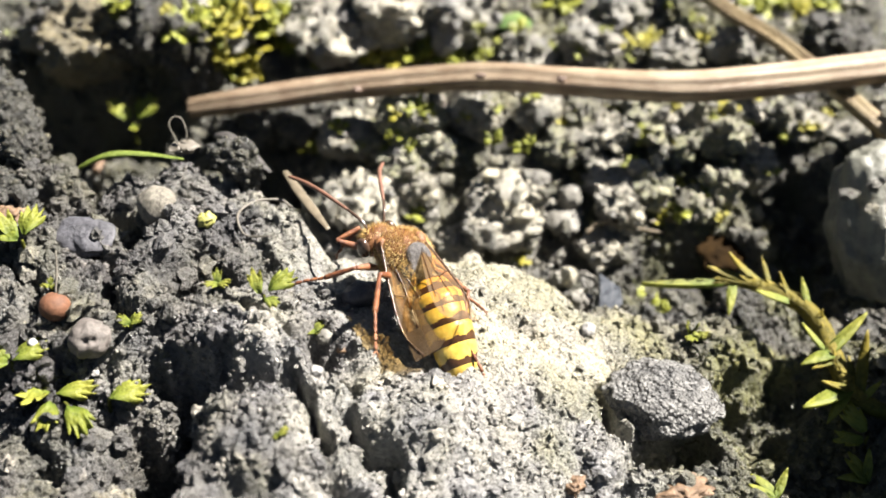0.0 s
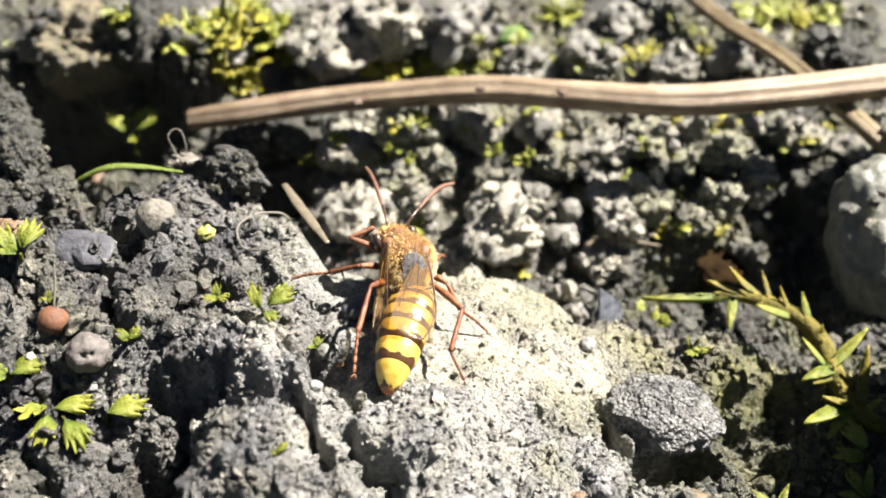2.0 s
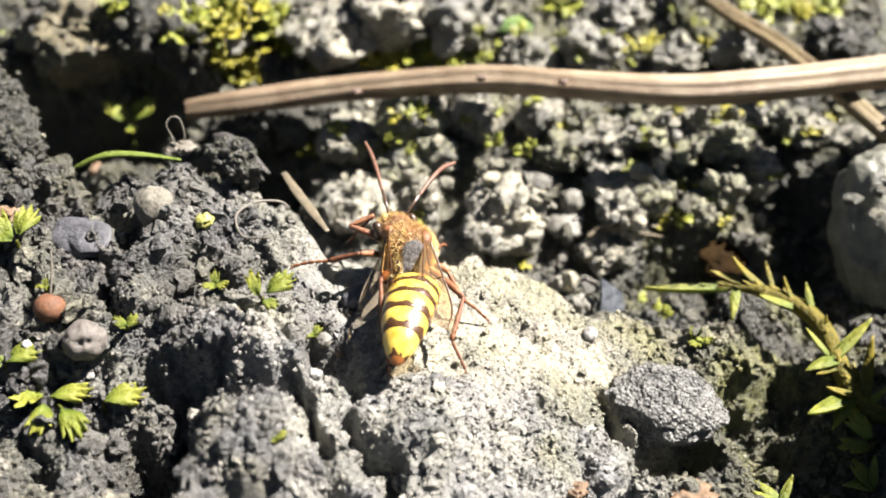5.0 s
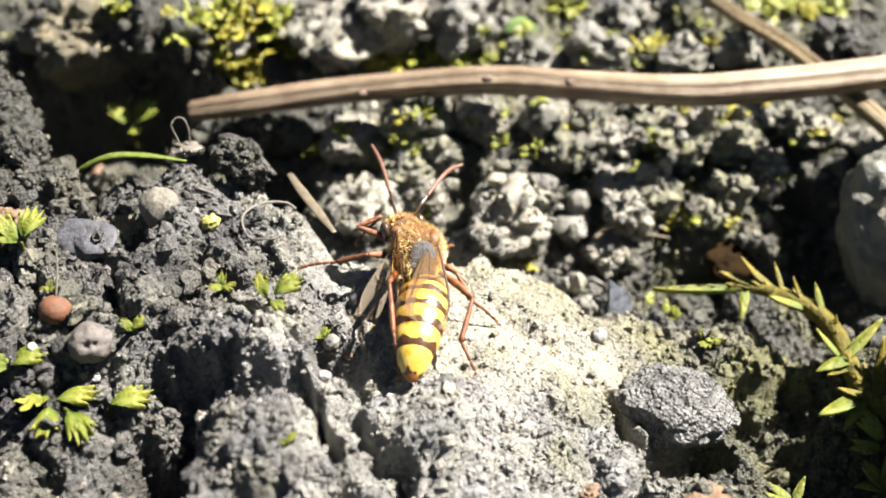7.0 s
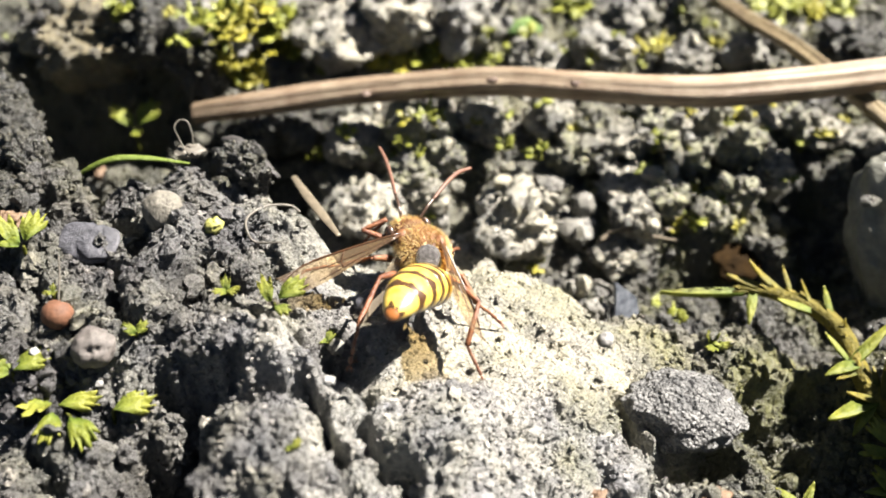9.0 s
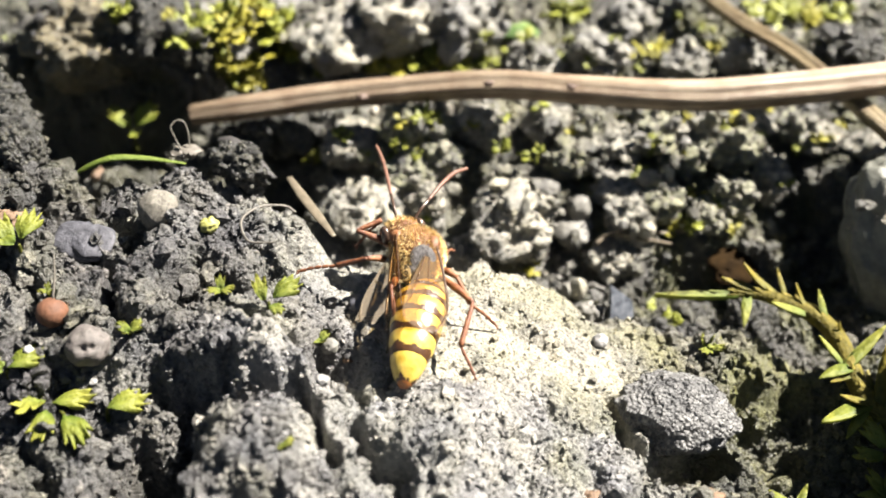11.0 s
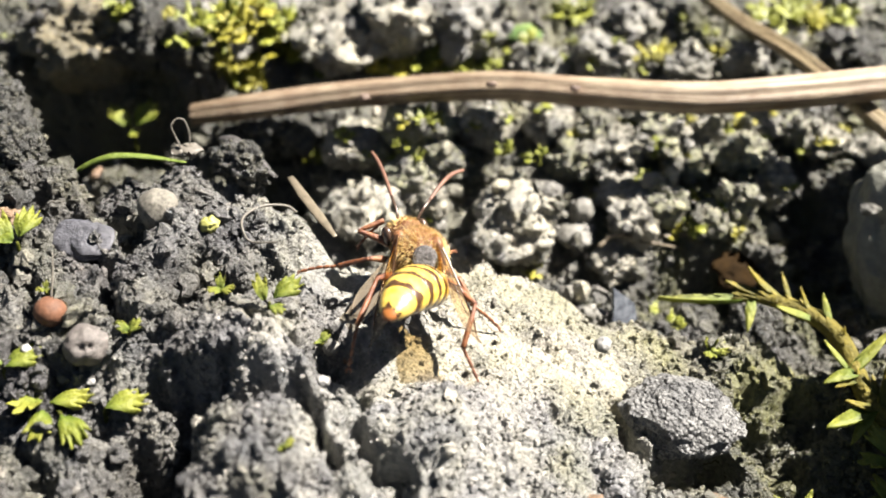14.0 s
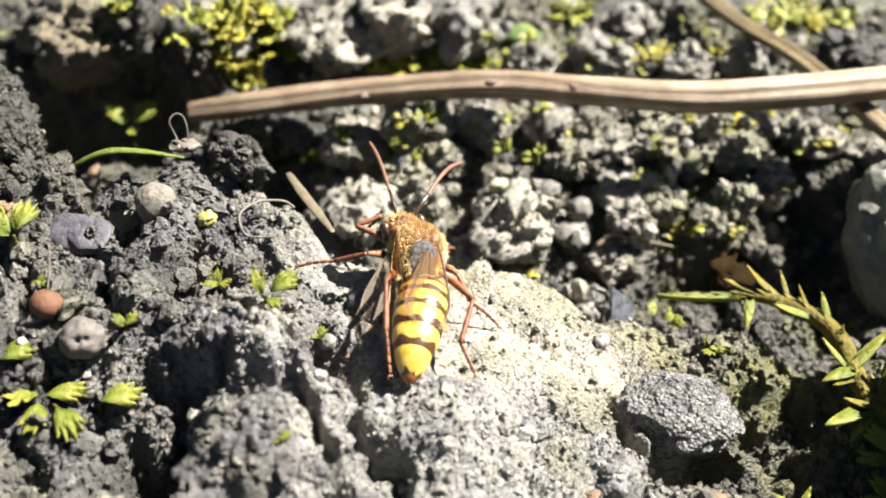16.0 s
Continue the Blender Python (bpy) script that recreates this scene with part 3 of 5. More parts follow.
x, y, z, rx, rz = (-18.41, -10.7, 2.18, 1.2, 1.14)
nut = lump("pitted_pebble", (x, y), plain_material("grey_pink_stone", (0.095, 0.084, 0.076), 0.55, 3.0, 0.45, 0.2), (rx, rx * 0.95, rz), 21, "round greyish pebble with two dark pits", "pebble", "", 0, 0.12, 4, 0.1, 0.1, 0.06)
for v in nut.data.vertices:
    way = v.co.normalized()
    for pit, reach in ((Vector((0.05, -0.78, 0.62)), 0.3), (Vector((0.5, -0.62, 0.6)), 0.24)):
        d = (way - pit.normalized()).length / reach
        if d < 1:
            v.co *= 1 - 0.3 * (1 - d * d)
x, y, z, rx, rz = (-20.06, -3.43, 3.99, 1.75, 1.2)
lump("slate_flake", (x, y), SLATE, (rx, rx * 0.8, rz * 0.5), 17, "flat dark bluish slate flake on the soil", "stone chip", "", -10, 0.3, 5, 0.45, 0.1, 0.04, tilt=14)
for (x, y, z, rx, rz), seed in (((9.1, -5.6, -2.05, 0.5, 0.5), 8), ((-22.69, -6.62, 4, 0.52, 0.37), 1), ((-21.54, -10.68, 2.6, 0.36, 0.3), 2), ((-18.23, -11.68, 1, 0.27, 0.21), 3), ((-25.93, 21.04, -10.71, 0.41, 0.27), 5), ((-9.85, -18.45, 4.55, 0.21, 0.18), 6), ((-6.06, -12.66, 2.78, 0.38, 0.29), 7)):
    lump("grit", (x, y), WHITE_BIT, (rx, rx, rz), seed, "tiny white grit grain on the soil", "grit", "grit grains", seed * 33, 0.15, 3, 0.3, 0.25, 0.0)
for (x, y, z, rx, rz), seed in (((-24.43, -2.48, 4.76, 0.96, 0.54), 1), ((-24.83, 13.46, -5.47, 0.82, 0.53), 2), ((13.43, -16.6, -1.97, 1.6, 0.73), 5), ((7.53, -16.53, -2.07, 0.73, 0.73), 6)):
    lump("bark_chip", (x, y), BROWN_CHIP, (rx, rx * 0.7, rz * 0.6), seed, "reddish brown crumbling bark chip on soil", "bark chip", "bark chips", seed * 40, 0.2, 4, 0.35, 0.4, 0.2, tilt=15)

x, y, z, rx, rz = (-15.91, -19.27, 2.31, 1.2, 1.2)
lump("soil_clod", (x, y), plain_material("tan_grey_crumb", (0.09, 0.075, 0.05), 0.7, 2.0, 0.5, 0.25, second=(0.27, 0.24, 0.18)), (rx, rx * 0.8, rz * 0.8), 7, "tan and grey crumbly lump at the mound's foot", "clod", "soil clods", 30, 0.08, 5, 0.3, 0.4, 0.2, tilt=10)


def clinging_grains():
    """Fine grains that cling to the clods."""
    rng = np.random.default_rng(12)
    verts, faces, pale = [], [], []
    unit, tris = ball(1, 1, 1, 1)
    unit = np.array([v[:] for v in unit])
    for ob in [o for o in scene.objects if o.name.startswith("soil_clod")]:
        me, m = ob.data, np.array(ob.matrix_basis)
        n = len(me.vertices)
        co, no = np.empty(n * 3), np.empty(n * 3)
        me.vertices.foreach_get("co", co)
        me.vertices.foreach_get("normal", no)
        co, no = co.reshape(-1, 3) @ m[:3, :3].T + m[:3, 3], no.reshape(-1, 3) @ m[:3, :3].T
        dark = ob.data.materials[0] in (CLOD_DARK, CLOD_TAN)
        for i in rng.choice(np.flatnonzero(no[:, 2] > -0.35), 420):
            r = (0.05 + 0.17 * rng.random() ** 2) * MM
            k = len(verts) * len(unit)
            verts.append(unit * (1 + 0.7 * (rng.random((len(unit), 1)) - 0.5)) * rng.uniform(0.6, 1.2, (1, 3)) * r + co[i])
            faces.append(np.array(tris) + k)
            pale.append(0.02 if dark else rng.uniform(0.3, 0.9))
    me = bpy.data.meshes.new("clinging_grains")
    me.from_pydata(np.concatenate(verts), [], np.concatenate(faces).tolist())
    p = np.repeat(np.array(pale), len(unit))
    soil = me.attributes.new("soil", "FLOAT_COLOR", "POINT")
    soil.data.foreach_set("color", np.stack([p, 0 * p + 0.2, 0 * p + 0.5, 0 * p + 1], -1).ravel().astype(np.float32))
    me.materials.append(CRUMB)
    return tagged(new("clinging_grains", me), "fine soil grains clinging to the clods", "soil", kind="stuff")


clinging_grains()


def build_rubble():
    """Angular crumbs lying on and between the clods of the hollow."""
    rng = np.random.default_rng(31)
    n = 1100
    unit, tris = ball(1, 1, 1, 2)
    unit, tris = np.array([v[:] for v in unit]), np.array(tris)
    y = rng.uniform(2, 33, n)
    x = rng.uniform(-1, 1, n) * (31 + 0.16 * y)
    keep = y > edge_line(x) + 1.5
    x, y = x[keep], y[keep]
    n = len(x)
    r = 0.2 + 0.65 * rng.random(n) ** 2.5
    z = height(x, y)
    for cx, cy, cz, rx, ry, rz in TOPS:
        k = 1 - ((x - cx) / rx) ** 2 - ((y - cy) / ry) ** 2
        z = np.where(k > 0, np.maximum(z, cz + rz * 0.8 * np.sqrt(np.maximum(k, 0))), z)
    shape = np.repeat(unit[None], n, 0)
    reach = np.full((n, len(unit)), 1.0)
    for _ in range(9):
        way = rng.normal(size=(n, 3))
        away = unit @ (way / np.linalg.norm(way, axis=1)[:, None]).T
        reach = np.minimum(reach, (rng.uniform(0.45, 0.9, n)[None] / np.maximum(away, 0.1)).T)
    shape = shape * reach[..., None] * (1 + 0.2 * (rng.random((n, len(unit), 1)) - 0.5)) * rng.uniform(0.6, 1.3, (n, 1, 3))
    co = shape * r[:, None, None] + np.stack([x, y, z + 0.25 * r], -1)[:, None]
    me = bpy.data.meshes.new("soil_rubble")
    me.from_pydata(co.reshape(-1, 3) * MM, [], (tris[None] + (np.arange(n) * len(unit))[:, None, None]).reshape(-1, 3).tolist())
    # Crumbs in both hollows are darkened to carry the shade there.
    pale = np.repeat(np.clip((0.62 + 0.22 * rng.normal(size=n)) * (1 - 0.85 * sig((x - 11) / 1) * sig((8.5 - y) / 1)) * (1 - 0.92 * sig((-9 - x) / 1) * sig((22 - y) / 1)) * (1 - 0.92 * sig((-17 - x) / 2)), 0.02, 1), len(unit))
    green = np.repeat(np.clip(0.15 + 0.5 * cloud(x / 4, y / 4, 21, 3) + 0.1 * sig(x / 4), 0, 0.7), len(unit))
    soil = me.attributes.new("soil", "FLOAT_COLOR", "POINT")
    soil.data.foreach_set("color", np.stack([pale, green, 0 * pale + 0.4, 0 * pale + 1], -1).ravel().astype(np.float32))
    me.materials.append(CRUMB)
    return tagged(new("soil_rubble", me), "grey and greenish angular crumbs among the clods", "soil", kind="stuff")


build_rubble()

# ---- dry stems ----
def stem(name, points, radii, mat, label, category, ridges=7, ridge=0.07, flat=0.9, group=""):
    verts, faces, along = tube(points, radii, 40, 20, ridges, ridge, flat)
    length = sum((Vector(a) - Vector(b)).length for a, b in zip(points, points[1:]))
    me = mesh_of(name, verts, faces, mat)
    uv = me.uv_layers.new(name="fibre")
    for loop in me.loops:
        u, v = along[loop.vertex_index]
        uv.data[loop.index].uv = (u, min(v, 1 - v) * 2)
    return tagged(new(name, me), label, category, group)


main_stem = stem("dry_stem", [(-18.37, 16.88, -2), (-14.92, 16.88, -1.4), (-9.19, 17.44, -0.8), (-3.41, 17, 0.2), (3.4, 15.97, 1.4), (8.88, 14.56, 2), (15.97, 13.33, 2.4), (21.74, 13.57, 2.6), (30.44, 14.9, 2.8), (40.16, 16.85, 2.8)],
     [0.75, 0.85, 0.92, 0.95, 1.0, 0.98, 1.05, 1.1, 1.1, 1.1], STEM, "long pale brown dry fibrous stem lying across the soil", "dry stem", 6, 0.08, 0.95)
for knot_at, k in (((3.03, 14.81, 2.3), 3), ((8.57, 13.54, 2.9), 5), ((-5.77, 15.82, 0.4), 9)):
    knot = part("knot", lump_mesh("knot", k, STEM_KNOT, 0.42, 0.3, 0.26, 3, 0.3, 0.3, 0.1), main_stem, "dark leaf scar")
    knot.location = Vector(knot_at) * MM
stem("thin_dry_stem", [(18.02, 32.5, 1.6), (21.85, 25.59, 1.2), (25.45, 20.37, 1.2), (28.68, 13.7, 1.1), (30.99, 10.29, 0.4), (34.56, 7.83, -1.5)],
     [0.6, 0.6, 0.62, 0.66, 0.66, 0.6], STEM_THIN, "thin olive-brown dry stem passing under the thicker stem", "dry stem", 4, 0.14, 0.9)


# ---- plants ----
def lobed_leaf(length, width, lobes, cup, nu=36, nv=8, thick=0.07):
    """A fan-shaped leaf with pointed lobes, from its base along +y."""
    top = []
    for j in range(nv + 1):
        v = j / nv
        late = max(0.0, (v - 0.5) / 0.5) ** 1.2
        for i in range(nu + 1):
            u = i / nu * 2 - 1
            lobe = 1 - abs(((u * lobes / 2 + 0.5 * (lobes % 2)) % 1) * 2 - 1)
            r = length * v * (1 - 0.3 * abs(u) ** 1.6) * (1 - (0.25 - 0.07 * math.cos(7 * u)) * (1 - lobe) ** 0.9 * late)
            angle = u * width * (1.5 - 0.35 * v)
            z = cup * (v * v - 0.3) * length * 0.5 + 0.12 * abs(u) * v * length + 0.05 * length * math.sin(3 * v + 2 * u) + 0.03 * length * late * (lobe - 0.5) + 0.05 * length * late * math.sin(11 * u + 1)
            top.append(Vector((r * math.sin(angle) + u * 0.06 * (1 - v), r * math.cos(angle), z)))
    n = len(top)
    verts = top + [p - Vector((0, 0, thick)) for p in top]
    faces, w = [], nu + 1
    for j in range(nv):
        for i in range(nu):
            a = j * w + i
            faces += [(a, a + 1, a + w + 1, a + w), (a + n, a + w + n, a + w + 1 + n, a + 1 + n)]
    rim = [i for i in range(w)] + [j * w + nu for j in range(1, nv + 1)] + [nv * w + i for i in range(nu - 1, -1, -1)] + [j * w for j in range(nv - 1, 0, -1)]
    for a, b in zip(rim, rim[1:] + rim[:1]):
        faces.append((a, a + n, b + n, b))
    return verts, faces


def lance_leaf(length, width, curl, n=9, thick=0.06):
    """A narrow pointed leaf with a folded midrib, from its base along +y."""
    top = []
    for j in range(n + 1):
        v = j / n
        w = width / 2 * (math.sin(math.pi * min(1, 0.12 + v * 0.88) ** 0.8) ** 0.8 if v < 1 else 0.02) + 0.01
        z = curl * length * v * v
        for s in (-1, 0, 1):
            top.append(Vector((s * w, length * v, z + abs(s) * w * 0.45)))
    k = len(top)
    verts = top + [p - Vector((0, 0, thick)) for p in top]
    faces = []
    for j in range(n):
        for i in range(2):
            a = j * 3 + i
            faces += [(a, a + 1, a + 4, a + 3), (a + k, a + 3 + k, a + 4 + k, a + 1 + k)]
        faces += [(j * 3, j * 3 + 3, j * 3 + 3 + k, j * 3 + k), (j * 3 + 2, j * 3 + 2 + k, j * 3 + 5 + k, j * 3 + 5)]
    faces += [(n * 3, n * 3 + 1, n * 3 + 1 + k, n * 3 + k), (n * 3 + 1, n * 3 + 2, n * 3 + 2 + k, n * 3 + 1 + k)]
    return verts, faces


LOBED = [mesh_of("lobed_leaf", *lobed_leaf(1, w, k, c, 60, 14, 0.03), LEAF) for w, k, c in ((0.52, 5, -0.5), (0.42, 3, 0.25), (0.58, 4, -0.35))]
LANCE = [mesh_of("lance_leaf", *lance_leaf(1, w, c), MOSS) for w, c in ((0.24, 0.15), (0.3, -0.2), (0.2, 0.4))]
LANCE_BRIGHT = [mesh_of("bright_lance_leaf", *lance_leaf(1, w, c), LEAF) for w, c in ((0.26, 0.15), (0.32, -0.2))]


def leafy(name, at, leaves, label, category, group="", stalk=0.0):
    """A sprig: a short stalk and leaves given as mesh, size, heading, lift and offset."""
    x, y = at[0], at[1]
    z = ground_at(x, y) if len(at) < 4 else at[3]
    root = place(new(name), (x, y, z))
    part("stalk", mesh_of("stalk", *tube([(0, 0, -1.4), (0.02, 0.03, 0.0), (0.05, 0.02, 0.15 + stalk)], [0.14, 0.12, 0.08], 7, 4)[:2], MOSS), root)
    for me, size, heading, lift, (ox, oy, oz) in leaves:
        ob = part("leaf", me, root)
        ob.matrix_basis = pose(ox * MM, oy * MM, (oz + 0.12 + stalk) * MM, lift, 0, heading) @ Matrix.Scale(size, 4)
    return tagged(root, label, category, group)


def aimed(at, to, mesh, size=None, lift=25):
    """A leaf from one place towards another: its heading and size."""
    d = Vector(to) - Vector(at)
    return mesh, size or math.hypot(d.x, d.y) * 1.25, math.degrees(math.atan2(-d.x, d.y)), lift, (d.x * 0.22, d.y * 0.22, 0)


# The lobed leaves on the near side of the mound.
def leafy_between(name, foot, leaves, label, category, group):
    """A sprig whose leaves run from one place to another, each on its stalk."""
    root = place(new(name), foot)
    for start, end, mesh, wide in leaves:
        p, d = Vector(start) - Vector(foot), Vector(end) - Vector(start)
        part("stalk", mesh_of("stalk", *tube([(0, 0, -1.2), p * 0.5 + Vector((0, 0, 0.1)), p + d * 0.15], [0.14, 0.1, 0.08], 7, 4)[:2], MOSS), root)
        leaf = part("leaf", mesh, root)
        leaf.matrix_basis = pose(*(p * MM), math.degrees(math.asin(d.z / d.length)), 0, math.degrees(math.atan2(-d.x, d.y))) @ Matrix.Diagonal((d.length * wide, d.length, d.length, 1))
    return tagged(root, label, category, group)


leafy_between("moss_sprig", (-20.39, -12.51, 0.6), [((-20.82, -12.18, 1.3), (-21.53, -14.22, 1.7), LOBED[1], 1.2), ((-20.04, -12.94, 1.3), (-17.98, -12.36, 1.7), LOBED[0], 0.8), ((-20.2, -13.5, 1.3), (-20.3, -15.5, 1.6), LOBED[2], 0.95), ((-19.2, -13.7, 1.2), (-17.9, -15.5, 1.5), LOBED[0], 0.95)],
              "yellow-green lobed leaves of a small plant on dark soil", "small plant", "leafy sprigs")
leafy_between("moss_sprig", (-17.5, -12.89, 0.6), [((-17.15, -13.23, 1.3), (-15.19, -12.29, 1.7), LOBED[0], 1.0)],
              "single jagged bright green leaf standing over a dark hollow", "small plant", "leafy sprigs")
o = (-22.9, -5.44, 5.16)
leafy("moss_sprig", (*o, o[2]), [aimed(o, (-24.43, -4.04, 4.93), LOBED[1], 2.0, 25), aimed(o, (-22.49, -3.5, 4.44), LOBED[0], 2.0, 30), aimed(o, (-23.8, -5, 3.9), LOBED[2], 1.7, 5)],
      "bright green rosette of small leaves beside a pebble", "small plant", "leafy sprigs", 0.3)
o = (-9.15, -8.79, 4.2)
leafy("moss_sprig", (*o, o[2]), [(LOBED[0], 1.8, -52, 28, (0.3, 0.3, 0)), (LOBED[1], 1.5, 28, 42, (-0.2, 0.2, 0)), (LOBED[2], 1.0, -120, 8, (0.1, -0.2, 0))],
      "small yellow-green lobed sprig on the grey mound", "small plant", "leafy sprigs", 0.3)
o = (-23.17, 17.76, -4.1)
leafy("moss_sprig", (*o, o[2] - 0.6), [aimed(o, (-24.69, 19.03, -4.1), LOBED[0], 2.2, 40), aimed(o, (-21.96, 19.24, -4.1), LOBED[2], 2.4, 40), aimed(o, (-22.77, 16.79, -4.1), LOBED[1], 1.6, 10)],
      "shaded green lobed sprig in the dark hollow", "small plant", "leafy sprigs", 0.6)
o = (-22.57, -11.72, 2.13)
leafy("moss_sprig", (*o, o[2]), [aimed(o, (-21.84, -11.22, 2.01), LOBED[0], 2.0, 20), aimed(o, (-22.95, -11.43, 2.69), LOBED[1], 1.8, 25), aimed(o, (-23.21, -11.74, 0.78), LOBED[2], 1.8, 0)],
      "green lobed sprig at the foot of the mound", "small plant", "leafy sprigs", 0.3)
for spot, size in (((-16.34, -9.9, 3.41), 0.8), ((-7.5, -17.59, 3.81), 0.6), ((-11.78, -7.68, 4.27), 0.8), ((-6.58, -8.89, 1.66), 0.7), ((1.97, 5.92, -7), 0.9), ((15.72, -4.88, -3.19), 0.9), ((-21.04, -7.69, 4.15), 0.5)):
    leafy("moss_sprig", (*spot, spot[2]), [(LOBED[k % 3], size * 1.2, k * 120 + spot[0] * 40, 35, (0, 0, 0)) for k in range(3)], "tiny green moss shoot growing on soil", "moss", "moss shoots")


def tuft(at, count, reach, label, group, bright=False, seed=1, wide=1.2):
    """A cushion of moss: lobed and pointed leaves in all directions."""
    rng = random.Random(seed)
    pieces = []
    for _ in range(count * 2 + 2):
        px, py = rng.gauss(0, wide * 0.42), rng.gauss(0, wide * 0.36)
        h = rng.uniform(0.0, reach * 0.45)
        size = reach * rng.uniform(0.6, 1.1)
        v, f = lobed_leaf(size, 0.75, rng.choice((3, 5)), rng.uniform(-0.6, 0.1), 14, 5, 0.08) if rng.random() < 0.7 else lance_leaf(size * 1.2, size * 0.3, rng.uniform(-0.2, 0.4), 4, 0.05)
        m = Matrix.Translation((px, py, h - 0.15)) @ pose(0, 0, 0, rng.uniform(-10, 60), 0, rng.uniform(0, 360))
        pieces.append(([m @ p for p in v], f))
    for _ in range(count):
        px, py = rng.gauss(0, wide * 0.3), rng.gauss(0, wide * 0.3)
        pieces.append(tube([(px, py, -0.7), (px, py, 0.0), (px * 1.1, py * 1.1, reach * 0.4)], [0.12, 0.1, 0.06], 6, 3)[:2])
    ob = new("moss_tuft", mesh_of("moss_tuft", *join(*pieces), TUFT_GREEN if bright else TUFT))
    place(ob, at)
    return tagged(ob, label, "moss", group)


for at, count, reach, bright, wide in (((-16.13, 22.18, 1.24), 14, 1.9, False, 1.6), ((-13.8, 26.04, -0.43), 14, 1.9, True, 1.8), ((-12.47, 26.26, -2.38), 8, 1.6, True, 1.2), ((-18.33, 23.02, 1.45), 8, 1.6, True, 1.2), ((-14.73, 27.2, 0.37), 12, 1.8, True, 2.0),
                                       ((-18.87, 21.12, 1.43), 6, 1.47, True, 1.15), ((-16.61, 22.23, -0.77), 12, 1.68, False, 1.84), ((-13.99, 26.65, -1.59), 12, 1.68, False, 2.30), ((-15.25, 25.21, 1.33), 9, 1.47, False, 2.30), ((-11.68, 25.32, -2.04), 5, 1.26, True, 0.69),
                                       ((-16.38, 23.22, -2.98), 8, 1.47, True, 0.92), ((-24.1, 22.65, 2.88), 5, 1.26, True, 0.69), ((-5.63, 23.41, -2.07), 6, 1.26, False, 0.69), ((-3.67, 23.19, -2.18), 8, 1.26, False, 1.03), ((0.69, 24.15, -2.04), 8, 1.37, True, 1.38),
                                       ((3.1, 24.06, -2.5), 5, 1.16, True, 0.57), ((9.85, 30.1, -1.39), 12, 1.68, True, 1.72), ((16.02, 24.52, -1.77), 8, 1.47, False, 1.15), ((20.87, 25.44, -2.37), 8, 1.47, False, 0.92), ((27.58, 31.38, -1.89), 15, 1.89, True, 2.30),
                                       ((32.07, 30.68, -2), 9, 1.58, True, 1.61), ((-1.38, 14.68, -1.23), 6, 1.26, True, 0.80), ((-4.31, 14.78, -4.63), 3, 0.95, True, 0.34), ((-9.58, 17.52, -5.99), 5, 0.84, True, 0.92), ((17.0, 8.42, -4.9), 3, 0.9, True, 0.6),
                                       ((21.62, 17.95, -3.14), 8, 1.05, False, 1.15), ((-1.56, 9.37, -5.9), 6, 1.05, True, 0.57), ((6.48, 26.49, -1.74), 5, 1.05, True, 0.69), ((-16.85, 23.03, 1.45), 14, 2.0, True, 1.8), ((-15.75, 23.97, -2.44), 12, 1.8, False, 1.4), ((-14.84, 22.93, -3.2), 8, 1.5, False, 0.8),
                                       ((-10.42, 24.65, -0.83), 6, 1.5, True, 0.8), ((-7.13, 23.63, -1.44), 7, 1.3, True, 0.9), ((-1.28, 23.53, -2.15), 8, 1.4, True, 1.2), ((29.36, 30.37, -2.6), 10, 1.8, False, 1.5), ((25.63, 29.7, -1.93), 9, 1.7, True, 1.4)):
    tuft(at, count, reach, "yellow-green moss cushion on soil beyond the mound", "moss tufts", bright, int(at[0] * 10), wide)


